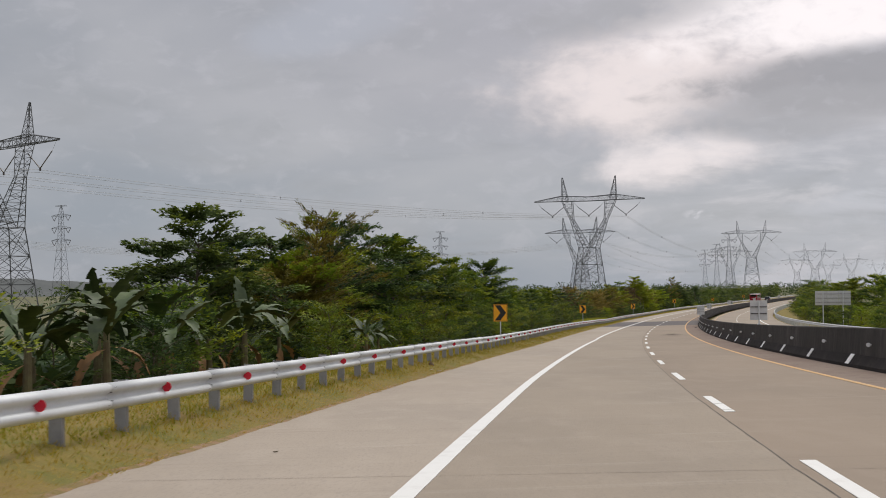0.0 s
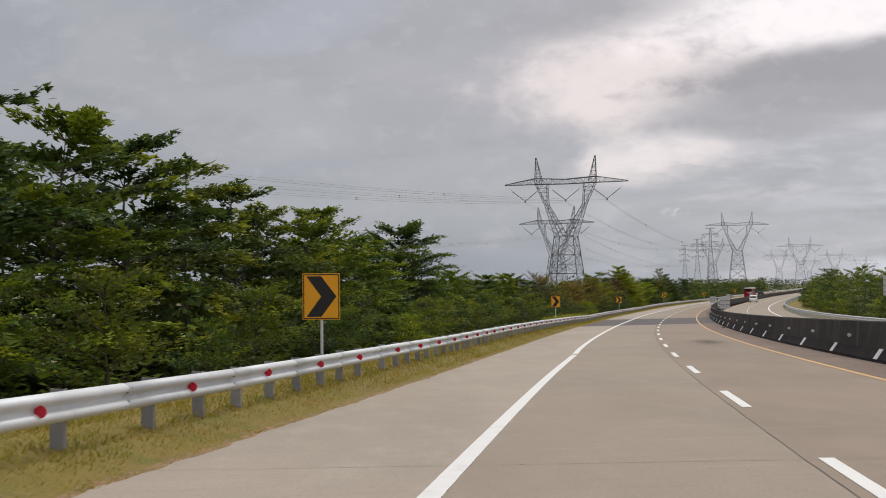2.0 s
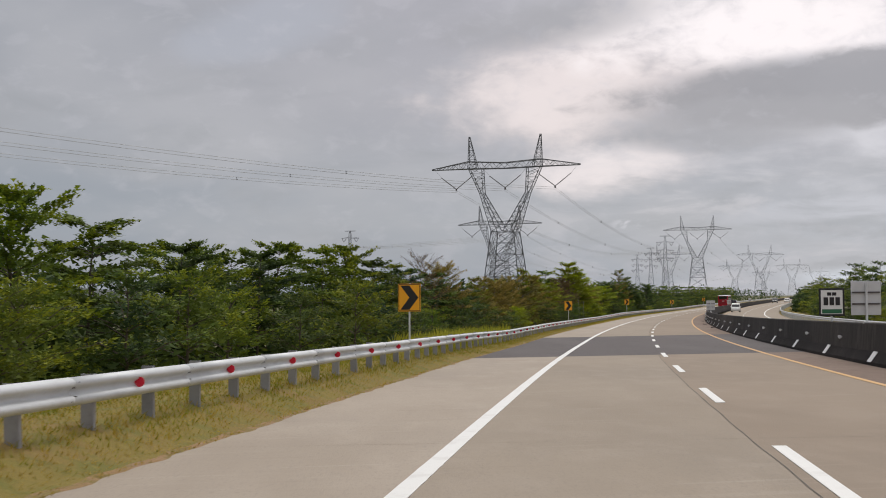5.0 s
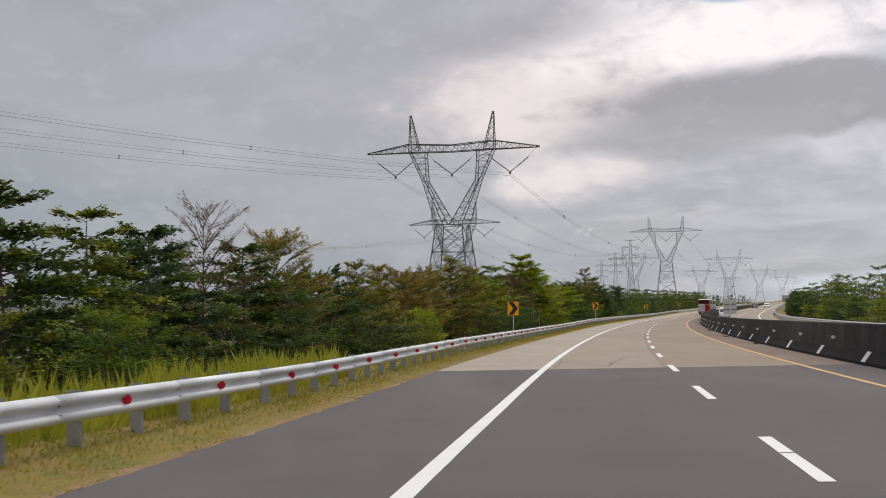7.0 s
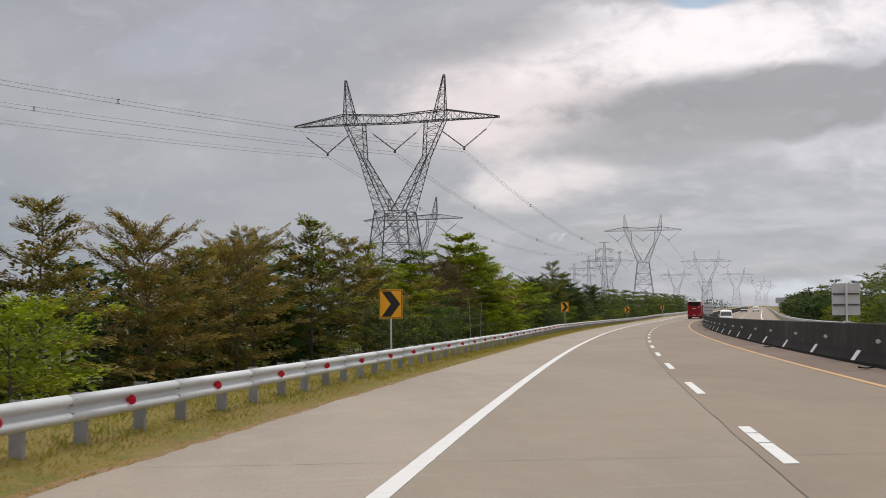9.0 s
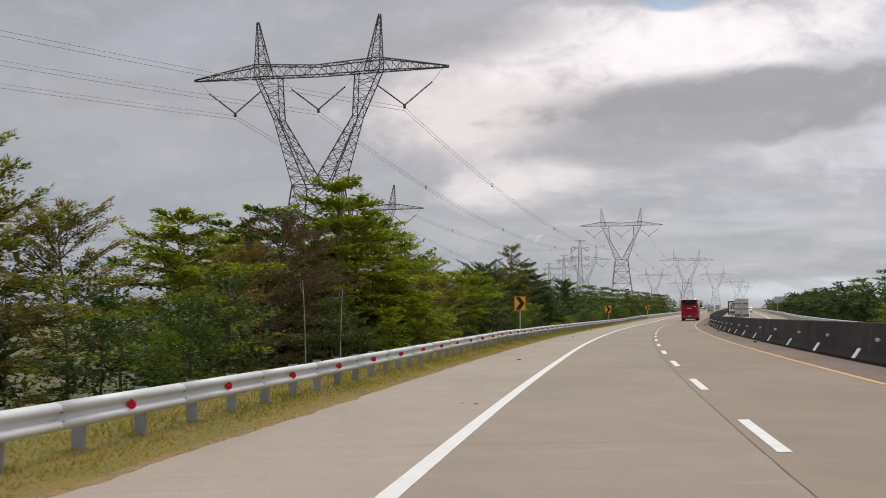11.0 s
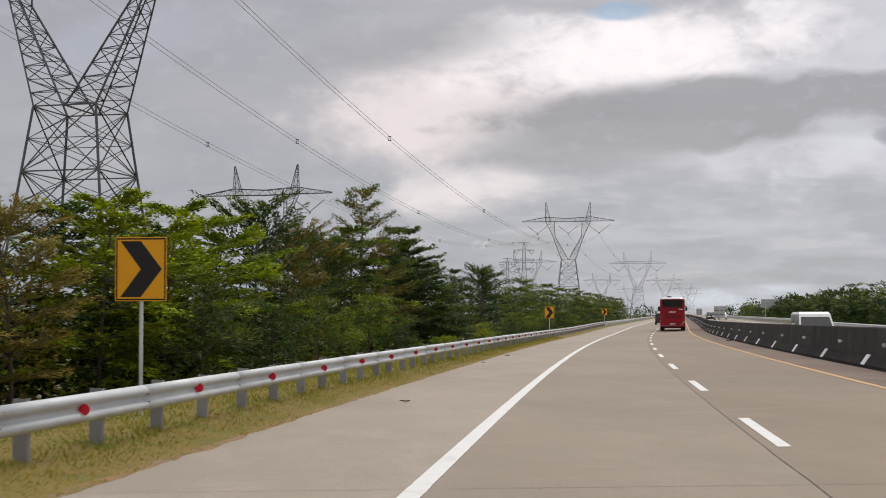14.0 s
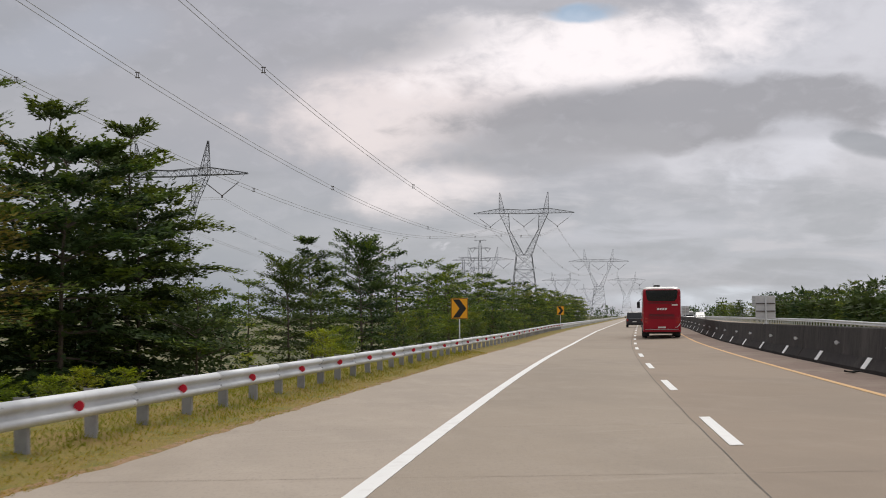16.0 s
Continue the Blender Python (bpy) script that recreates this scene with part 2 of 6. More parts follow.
POST_STEEL = material("weathered_post_steel", (0.34, 0.345, 0.37), 0.6, 0.3, grain=((3, (0.24, 0.24, 0.26), 0.7, 0.45, 0.7), (20, (0.22, 0.16, 0.12), 0.4, 0.6, 0.8)), random_object=0.14)
BOLT = material("dark_bolt", (0.10, 0.09, 0.09), 0.6, 0.5)
RED_REFLECTOR = material("red_reflector", (0.60, 0.006, 0.03), 0.35, grain=((40, (0.50, 0.006, 0.025), 0.6, 0.4, 0.7),), random_object=0.1)
WHITE_REFLECTOR = material("white_reflector", (0.75, 0.75, 0.76), 0.5, random_object=0.15)
BARRIER = material("weathered_barrier_concrete", (0.040, 0.037, 0.037), 0.9, grain=((0.8, (0.075, 0.069, 0.066), 0.8, 0.45, 0.7), (5, (0.022, 0.020, 0.021), 0.7, 0.45, 0.65), (2.2, (0.10, 0.094, 0.088), 0.45, 0.56, 0.72, (1, 1, 0.12)), (30, (0.08, 0.075, 0.07), 0.3, 0.55, 0.75)), bump=0.4, bump_scale=25, stretch=(1, 1, 0.35), random_object=0.2, spec=0.25)
BARRIER_TOE = material("grimy_barrier_foot", (0.022, 0.019, 0.020), 0.95, grain=((1.2, (0.042, 0.036, 0.034), 0.7, 0.45, 0.7), (8, (0.014, 0.012, 0.013), 0.6, 0.45, 0.65)), bump=0.5, bump_scale=25, random_object=0.2, spec=0.2)

# ---------------------------------------------------------------- the road's line
KAPPA = (-5.97914645e-04, 1.14876691e-04, -5.72582783e-05)
SLOPE = (-0.03212535, 0.04409849, 0.01959529, -0.06430356, 0.02920845)
CROSS = 0.0237                      # rise to the right


def road_line():
    step = 2.0
    ss = np.arange(-40, 1402, step)
    u = ss / 350.0
    uk = np.clip(u, 0, 1.75)
    kap = sum(k * uk ** i for i, k in enumerate(KAPPA))
    kap = kap * np.clip((460 - ss) / 50.0, 0, 1)
    us = np.clip(u, -0.1, 1.3)
    sl = sum(k * us ** i for i, k in enumerate(SLOPE))
    sl = sl + np.where((ss > 420) & (ss < 465), 0.0045, 0.0)
    hd = np.cumsum(kap) * step
    hd += -0.10575577 - hd[20]
    x, y, z = np.cumsum(-np.sin(hd)) * step, np.cumsum(np.cos(hd)) * step, np.cumsum(sl) * step
    return ss, np.stack([x - x[20], y - y[20], z - z[20]], -1), hd, sl


S_, LINE, HEAD, GRADE = road_line()


def heading(s):
    return float(np.interp(s, S_, HEAD))


def far_lift(s, d):
    """The oncoming carriageway climbs above this one beyond the bend."""
    f = min(max((s - 330.0) / 100.0, 0.0), 1.0)
    return 0.35 * f * f * (3 - 2 * f) * min(max((d - 7.4) / 0.6, 0.0), 1.0)


def along(s, d=0.0, z=0.0):
    """The place s metres along the road's line, d to its right, z above the road's surface there."""
    h = heading(s)
    return Vector((float(np.interp(s, S_, LINE[:, 0])) + math.cos(h) * d, float(np.interp(s, S_, LINE[:, 1])) + math.sin(h) * d,
                   float(np.interp(s, S_, LINE[:, 2])) + CROSS * max(min(d, 8.0), -5.2) + z + far_lift(s, d)))


def stand(s, d=0.0, z=0.0, turn=0.0, sloped=False):
    """The pose of a thing there, upright, that faces back along the road; turn in degrees, to the left."""
    m = Matrix.Translation(along(s, d, z)) @ Matrix.Rotation(heading(s) + radians(turn), 4, "Z")
    if sloped:
        m = m @ Matrix.Rotation(math.atan(float(np.interp(s, S_, GRADE))), 4, "X")
    return m


def rail_rise(s):
    """The verge and the rail on it ride higher over the road on some stretches."""
    return float(np.interp(s, (12, 33, 50, 62, 84, 99, 108, 130, 152, 162, 175, 203, 229, 262, 284, 303, 312, 328, 348, 384), (0.10, 0.13, 0.13, 0.09, 0.12, 0.17, 0.20, 0.20, 0.13, 0.09, -0.02, 0.02, -0.02, -0.06, 0.0, 0.07, 0.04, 0.04, 0.01, -0.02)))


# ---------------------------------------------------------------- mesh helpers
def mesh_of(name, bm, mats, smooth=False):
    me = bpy.data.meshes.new(name)
    bm.to_mesh(me)
    bm.free()
    for m in mats if isinstance(mats, (list, tuple)) else (mats,):
        me.materials.append(m)
    if smooth:
        for p in me.polygons:
            p.use_smooth = True
    return me


def part(name, bm, mat, parent, label="", smooth=False):
    ob = new(name, mesh_of(name, bm, mat, smooth) if isinstance(bm, bmesh.types.BMesh) else bm)
    ob.parent = parent
    if label:
        ob["label"] = label
    return ob


def thing(name, label, category, group="", kind="", m=None):
    ob = new(name)
    ob.empty_display_size = 0.3
    if m is not None:
        ob.matrix_world = m
    return tagged(ob, label, category, group, kind)


def box(bm, x0, x1, y0, y1, z0, z1, bevel=0.0, m=None):
    r = bmesh.ops.create_cube(bm, size=1.0)
    vs = r["verts"]
    for v in vs:
        v.co = Vector(((x0 + x1) / 2 + v.co.x * (x1 - x0), (y0 + y1) / 2 + v.co.y * (y1 - y0), (z0 + z1) / 2 + v.co.z * (z1 - z0)))
    if bevel:
        es = list({e for v in vs for e in v.link_edges})
        r = bmesh.ops.bevel(bm, geom=es, offset=bevel, segments=2, affect="EDGES", profile=0.6)
        vs = list({v for f in r["faces"] for v in f.verts} | {v for v in vs if v.is_valid})
    if m is not None:
        bmesh.ops.transform(bm, matrix=m, verts=[v for v in vs if v.is_valid])
    return vs


def tube(bm, a, b, r0, r1=None, sides=6, cap=True):
    a, b = Vector(a), Vector(b)
    r1 = r0 if r1 is None else r1
    q = (b - a).to_track_quat("Z", "Y")
    rings = []
    for c, r in ((a, r0), (b, r1)):
        rings.append([bm.verts.new(c + q @ Vector((math.cos(t) * r, math.sin(t) * r, 0))) for t in (2 * math.pi * k / sides for k in range(sides))])
    for k in range(sides):
        bm.faces.new((rings[0][k], rings[0][(k + 1) % sides], rings[1][(k + 1) % sides], rings[1][k]))
    if cap:
        bm.faces.new(rings[0][::-1]), bm.faces.new(rings[1])


def loft(bm, sections, close=True, ends=True):
    rows = [[bm.verts.new(Vector(p)) for p in sec] for sec in sections]
    n = len(rows[0])
    for a, b in zip(rows, rows[1:]):
        for k in range(n if close else n - 1):
            bm.faces.new((a[k], a[(k + 1) % n], b[(k + 1) % n], b[k]))
    if ends and close:
        bm.faces.new(rows[0][::-1]), bm.faces.new(rows[-1])
    return rows


def from_arrays(name, verts, faces, mats):
    me = bpy.data.meshes.new(name)
    me.from_pydata(verts, [], faces)
    me.update()
    for m in mats if isinstance(mats, (list, tuple)) else (mats,):
        me.materials.append(m)
    return me


def ribbon(name, s0, s1, d0, d1, z, mat, step=4.0, thick=0.0):
    """A strip that follows the road, from d0 to d1, its top z above the surface, with sides if thick."""
    n = max(2, int(math.ceil((s1 - s0) / step)) + 1)
    verts, faces = [], []
    cols = [(d0, z), (d1, z)] if not thick else [(d0, z - thick), (d0, z), (d1, z), (d1, z - thick)]
    for i in range(n):
        s = s0 + (s1 - s0) * i / (n - 1)
        verts += [along(s, d, zz) for d, zz in cols]
    k = len(cols)
    for i in range(n - 1):
        for j in range(k - 1):
            a = i * k + j
            faces.append((a, a + 1, a + k + 1, a + k))
    if thick:
        faces += [(0, 1, 2, 3), ((n - 1) * k + 3, (n - 1) * k + 2, (n - 1) * k + 1, (n - 1) * k)]
    return from_arrays(name, verts, faces, mat)


# ---------------------------------------------------------------- ground, roads, lines
PLAIN = -6.6                        # the level of the fields
S_END = 1396.0


def ground_mesh():
    """One sheet: shoulders of the embankment beside the road, then fields out to the horizon."""
    cols = [-3600, -1500, -600, -250, -120, -70, -40, -26, -19, -14, -10.5, -8, -6.6, -5.9, -5.35, -4.9, 8.4, 17.9, 18.6, 19.5, 21, 24, 28, 34, 45, 70, 120, 250, 600, 1500, 3600]
    ss = [-900, -300, -100] + list(np.arange(-40, 700, 5.0)) + list(np.arange(700, 1396, 25.0)) + [1396, 1700, 2300, 3800]
    verts, faces = [], []
    for s in ss:
        sc = min(max(s, -40), 1396)
        for d in cols:
            p = along(sc, d if abs(d) < 300 else math.copysign(300, d))
            h = heading(sc)
            base = along(sc, 0)
            ext = s - sc
            x = base.x + math.cos(h) * d - math.sin(h) * ext
            y = base.y + math.sin(h) * d + math.cos(h) * ext
            road = along(sc, max(min(d, 8.4), -5.2)).z
            edge = -4.9 if d < 0 else 18.6
            out = max(0.0, (edge - d) if d < 0 else (d - edge))
            if -4.89 < d < 18.0:
                z = road - (0.35 if d < 7.5 else 0.65)
            elif out < 1.9:
                z = road - 0.02 + ((0.17 + rail_rise(sc)) * min(1, out / 0.9) if d < 0 else -0.3)
            else:
                f = min(1.0, (out - 1.9) / (16.0 if d < 0 else 22.0))
                f = f * f * (3 - 2 * f)
                z = (road + (0.15 + rail_rise(sc) if d < 0 else -0.32)) * (1 - f) + min(PLAIN, road - 1.2) * f
                z += 0.18 * noise.noise((x * 0.11, y * 0.11, 0)) * min(1, out / 4)
            verts.append((x, y, z))
    n = len(cols)
    for i in range(len(ss) - 1):
        for j in range(n - 1):
            a = i * n + j
            faces.append((a, a + 1, a + n + 1, a + n))
    me = from_arrays("ground", verts, faces, [FIELD, GRASS_GROUND])
    for p in me.polygons:
        j = p.index % (n - 1)
        p.material_index = 1 if -11 < cols[j] < 24 else 0
        p.use_smooth = True
    return me


tagged(new("ground", ground_mesh()), "grassy verge and fields beside the motorway embankment", "ground", kind="structure")

ASPHALT_S = (154.5, 188.15)
ASPHALT_SKEW = {154.5: -0.13, 188.15: -0.27}


def crossing_strip(name, s0, width, mat, skew=-0.5, z=0.006):
    verts = []
    for d in np.linspace(-4.75, 6.6, 9):
        verts += [along(s0 + skew * d, d, z), along(s0 + skew * d + width, d, z)]
    return from_arrays(name, verts, [(2 * i, 2 * i + 2, 2 * i + 3, 2 * i + 1) for i in range(8)], mat)


def crack(s0, d0, s1, d1):
    """A thin crack that wanders over the slab."""
    verts, n = [], 26
    for i in range(n + 1):
        t = i / n
        s, d = s0 + (s1 - s0) * t, d0 + (d1 - d0) * t
        d += 0.22 * noise.noise((s * 0.9, d0 * 7, 0)) + 0.08 * noise.noise((s * 3.5, 4, d0))
        w = 0.011 * (0.4 + 0.6 * math.sin(math.pi * t)) + 0.003
        verts += [along(s, d - w, 0.004), along(s, d + w, 0.004)]
    return from_arrays("crack", verts, [(2 * i, 2 * i + 1, 2 * i + 3, 2 * i + 2) for i in range(n)], JOINT)


def lane_joint(a, b):
    """The sealed joint between the lanes, which wavers and swells a little."""
    ss = [q for q in np.arange(a, b, 0.5 if b < 300 else 1.0)] + [b]
    verts = []
    for q in ss:
        c, w = 1.75 + 0.022 * noise.noise((q * 0.45, 3, 0)) + 0.008 * noise.noise((q * 1.7, 8, 0)), 0.007 + 0.004 * noise.noise((q * 0.9, 0, 5))
        verts += [along(q, c - w, 0.004), along(q, c + w, 0.004)]
    return from_arrays("joint", verts, [(2 * i, 2 * i + 1, 2 * i + 3, 2 * i + 2) for i in range(len(ss) - 1)], JOINT)


def dark_patch(s0, s1, d0, d1):
    """A dark patch that thins out towards its rim."""
    m = bpy.data.materials.new("fading_dark_patch")
    m.use_nodes = True
    tree = m.node_tree
    tree.nodes.clear()
    link = tree.links.new
    out, shade, clear, fade = (tree.nodes.new(k) for k in ("ShaderNodeOutputMaterial", "ShaderNodeBsdfPrincipled", "ShaderNodeBsdfTransparent", "ShaderNodeMixShader"))
    shade.inputs["Base Color"].default_value, shade.inputs["Roughness"].default_value = (0.07, 0.058, 0.05, 1), 0.8
    uv, grad = tree.nodes.new("ShaderNodeTexCoord"), tree.nodes.new("ShaderNodeTexGradient")
    grad.gradient_type = "QUADRATIC_SPHERE"
    n = add_node(tree, "ShaderNodeTexNoise", Scale=3.0, Detail=4)
    link(uv.outputs["Object"], grad.inputs["Vector"]), link(uv.outputs["Object"], n.inputs["Vector"])
    mul = tree.nodes.new("ShaderNodeMath")
    mul.operation = "MULTIPLY"
    link(grad.outputs["Fac"], mul.inputs[0]), link(n.outputs["Fac"], mul.inputs[1])
    link(mul.outputs[0], fade.inputs[0]), link(clear.outputs[0], fade.inputs[1]), link(shade.outputs[0], fade.inputs[2]), link(fade.outputs[0], out.inputs[0])
    me = from_arrays("soft_patch", [(-1, -1, 0), (1, -1, 0), (1, 1, 0), (-1, 1, 0)], [(0, 1, 2, 3)], m)
    return me, stand((s0 + s1) / 2, (d0 + d1) / 2, 0.007, sloped=True) @ Matrix.Rotation(-math.atan(CROSS), 4, "Y") @ Matrix.Diagonal(((d1 - d0) / 2, (s1 - s0) / 2, 1, 1))


def carriageway():
    road = thing("road", "pale concrete motorway carriageway with an asphalt section", "road", kind="structure")
    for name, s0, s1, mat in (("concrete_surface", -40, ASPHALT_S[0], CONCRETE), ("asphalt_surface", *ASPHALT_S, ASPHALT), ("concrete_surface", ASPHALT_S[1], S_END, CONCRETE)):
        n = int((s1 - s0) / 4) + 2
        verts, faces = [], []
        cols = [(-5.2, -0.3), (-4.98, 0.0), (-1.6, 0.0), (1.75, 0.0), (5.3, 0.0), (6.7, 0.0)]
        for i in range(n):
            for d, z in cols:
                s = s0 + (s1 - s0) * i / (n - 1)
                if 0 < i < n - 1 or s0 < -30 and i == 0 or s1 > 900 and i == n - 1:
                    skew = 0
                else:
                    skew = ASPHALT_SKEW[s0 if i == 0 else s1] * d
                verts.append(along(s + skew, d, z))
        k = len(cols)
        for i in range(n - 1):
            for j in range(k - 1):
                a = i * k + j
                faces.append((a, a + 1, a + k + 1, a + k))
        me = from_arrays(name, verts, faces, [mat, STAINED, LANE_CONCRETE, SHOULDER_CONCRETE])
        if mat is CONCRETE:
            for p in me.polygons:
                p.material_index = (3, 3, 0, 2, 1)[p.index % 5]
        part(name, me, None, road, "dark grey asphalt" if mat is ASPHALT else "")
    for a, b in ((-40, ASPHALT_S[0] - 1.2), (ASPHALT_S[1] - 0.7, 640)):
        part("joint", lane_joint(a, b), None, road, "dark sealed joint along the lanes")
    # wandering cracks just past the asphalt
    for s0, d0, s1, d1 in ((189.2, -1.35, 196.4, -1.25), (189.6, 0.25, 197.0, 0.75), (193.2, 0.55, 194.4, 1.55)):
        part("crack", crack(s0, d0, s1, d1), None, road, "thin dark crack")
    me, m = dark_patch(94.5, 110.5, 2.8, 5.0)
    part("soft_patch", me, None, road, "dark patch with a fading rim").matrix_world = m
    # transverse joints, one a slab
    for s in np.arange(-5.0, 470.0, 5.6):
        if ASPHALT_S[0] - 4 < s < ASPHALT_S[1] + 3:
            continue
        part("joint", crossing_strip("joint", s, 0.012, FAINT_JOINT, 0.0, 0.003), None, road)


carriageway()


def worn_line(s0, s1, d0, d1, wear):
    """A painted line with a thickness and slightly ragged edges; rougher towards the worn place."""
    near = [s for s in np.arange(s0, min(s1, 470), 0.25)] if s1 - s0 > 6 else list(np.arange(s0, s1, 0.08))
    ss = [*near, *np.arange(max(470, s0), s1, 4.0), s1]
    verts, faces = [], []
    for s in ss:
        w = wear * (math.exp(-((s - 90) / 3.5) ** 2) + 0.6 * math.exp(-((s - 101) / 5) ** 2) + 0.9 * math.exp(-((s - 151) / 3.5) ** 2) + 0.4 * math.exp(-((s - 30) / 5) ** 2)) + 0.008
        off = float(np.interp(s, (10, 33, 54, 76, 90, 97, 110, 151, 173, 195, 259, 280, 302, 324, 347), (0.03, -0.04, 0.01, 0.07, 0.14, 0.05, 0.02, 0.03, 0.06, 0.0, 0.0, 0.03, -0.01, 0.01, 0.03)))
        a, b = d0 + off + w * noise.noise((s * 4.3, 1, 0)), d1 + off + w * noise.noise((s * 4.3, 9, 0))
        verts += [along(s, a, 0.002), along(s, a, 0.008), along(s, b, 0.008), along(s, b, 0.002)]
    for i in range(len(ss) - 1):
        faces += [(4 * i + j, 4 * i + j + 1, 4 * i + j + 5, 4 * i + j + 4) for j in range(3)]
    n = len(verts)
    faces += [(0, 1, 2, 3), (n - 1, n - 2, n - 3, n - 4)]
    return from_arrays("edge_line", verts, faces, WHITE_PAINT)


def markings():
    lines = thing("road_marking", "white and yellow painted lane lines, slightly worn", "road marking", kind="structure")
    for a, b in ((-40, 89.75), (90.35, 90.55), (91.05, 188.2), (188.3, 900)):
        part("edge_line", worn_line(a, b, -1.72, -1.52, 0.065), None, lines, "solid white edge line, worn through in places")
    part("median_line", ribbon("median_line", -40, 900, 5.20, 5.33, 0.008, YELLOW_PAINT, thick=0.006), None, lines, "faded yellow line by the median")
    for k in range(-3, 60):
        s = 19.48 + 11.034 * k
        cuts = [q for q in WORN_THROUGH if s + 0.2 < q < s + 3.9]
        for a, b in zip([s, *[q + 0.09 for q in cuts]], [*cuts, s + 4.1]):
            part("lane_dash", ribbon("lane_dash", a, b, 1.88, 2.03, 0.008, WHITE_PAINT, step=2, thick=0.006), None, lines)


# where cracked slabs have broken the dashes
WORN_THROUGH = (19.9, 21.4, 42.2, 42.9, 87.6, 88.4, 165.2, 209.0, 210.2, 286.2)
markings()


def verge_line(s):
    """How far the soil has crept over the pavement's edge."""
    return float(np.interp(s, (10, 33, 54, 76, 97, 125, 152, 173, 195, 230, 259, 281, 303, 325, 347, 420), (-4.74, -4.86, -4.82, -4.6, -4.6, -4.75, -4.88, -4.65, -4.84, -4.75, -4.6, -4.68, -4.72, -4.76, -4.7, -4.75)))


def dirt_edge():
    """Soil and dead grass that lap unevenly over the pavement's edge."""
    verts, faces = [], []
    ss = np.arange(0, 470, 0.2)
    for s in ss:
        e = verge_line(s) + 0.10 * noise.noise((s * 0.35, 0, 3)) + 0.10 * noise.noise((s * 1.4, 5, 0)) + 0.07 * noise.noise((s * 5.0, 9, 0))
        w = 0.13 + 0.08 * noise.noise((s * 0.8, 2, 7))
        verts += [along(s, -5.3, 0.06), along(s, e - w, 0.022), along(s, e, 0.001)]
    for i in range(len(ss) - 1):
        for j in range(2):
            a = i * 3 + j
            faces.append((a, a + 1, a + 4, a + 3))
    me = from_arrays("verge_edge", verts, faces, [GRASS_GROUND, DIRT])
    me.polygons.foreach_set("material_index", [k % 2 for k in range(len(faces))])
    tagged(new("verge_edge", me), "strip of dry soil and dead grass along the pavement", "verge", kind="structure")


dirt_edge()


def other_carriageway():
    road = thing("road", "pale concrete carriageway for oncoming traffic", "road", kind="structure")
    part("concrete_surface", ribbon("concrete_surface", -40, S_END, 8.0, 17.9, -0.3, CONCRETE, thick=0.3), None, road)
    lines = thing("road_marking", "white painted lines on the oncoming carriageway", "road marking", kind="structure")
    part("edge_line", ribbon("edge_line", -40, 900, 15.2, 15.4, -0.292, WHITE_PAINT, thick=0.006), None, lines)
    part("median_line", ribbon("median_line", -40, 900, 8.4, 8.55, -0.292, YELLOW_PAINT, thick=0.006), None, lines)
    for k in range(-3, 60):
        s = 24.0 + 11.034 * k
        part("lane_dash", ribbon("lane_dash", s, s + 4.1, 11.75, 11.9, -0.292, WHITE_PAINT, step=2, thick=0.006), None, lines)


other_carriageway()


# ---------------------------------------------------------------- guardrails
PITCH = 3.9                         # one beam


def rail_station(k):
    """Where the k-th beam's middle stands along the road; the beams differ a little in length."""
    return float(np.interp(k, (-40, 0, 5, 6, 11, 12, 15, 16, 19, 22, 23, 27, 38, 41, 42, 46, 49, 52, 55, 64, 69, 74, 79, 83, 89, 93, 400),
                           (12.3 - 40 * 3.86, 12.3, 31.6, 36.2, 55.6, 60.2, 71.6, 76.6, 88.0, 98.2, 101.2, 116.2, 158.9, 170.5, 174.9, 190.4, 202.9, 213.6, 225.0, 260.8, 280.5, 300.4, 320.3, 336.3, 361.5, 376.8, 376.8 + 307 * 3.9)))


# half of the beam's section, from the top lip to the middle: out, up
W_HALF = [(0.0, 0.156), (0.012, 0.153), (0.035, 0.144), (0.062, 0.128), (0.078, 0.108), (0.083, 0.088), (0.078, 0.068), (0.060, 0.048), (0.034, 0.032), (0.016, 0.018), (0.010, 0.006)]
W_PROFILE = W_HALF + [(x, -z) for x, z in reversed(W_HALF)]


def beam_mesh(length):
    bm = bmesh.new()
    secs = []
    for y in (-length / 2, length / 2):
        face = [(x, y, z) for x, z in W_PROFILE]
        back = [(x - 0.006, y, z * 0.985) for x, z in reversed(W_PROFILE)]
        secs.append(face + back)
    loft(bm, secs)
    return mesh_of("beam", bm, GALVANISED, True)


def post_mesh():
    # a cold-rolled channel
    bm = bmesh.new()
    prof = [(-0.075, -0.04), (0.075, -0.04), (0.075, 0.04), (0.069, 0.04), (0.069, -0.033), (-0.069, -0.033), (-0.069, 0.04), (-0.075, 0.04)]
    loft(bm, [[(x, y, z) for x, y in prof] for z in (-1.1, 0.165)])
    return mesh_of("post", bm, POST_STEEL)


def spacer_mesh():
    bm = bmesh.new()
    box(bm, -0.10, 0.0, -0.07, 0.07, -0.12, 0.12, 0.01)
    return mesh_of("spacer", bm, POST_STEEL)


def bolts_mesh():
    bm = bmesh.new()
    for y, z in ((-0.02, 0.045), (0.02, -0.05), (0.10, 0.10), (-0.09, -0.10)):
        tube(bm, (0.05, y, z), (0.086, y, z), 0.007, 0.006, 6)
    return mesh_of("bolt", bm, BOLT)


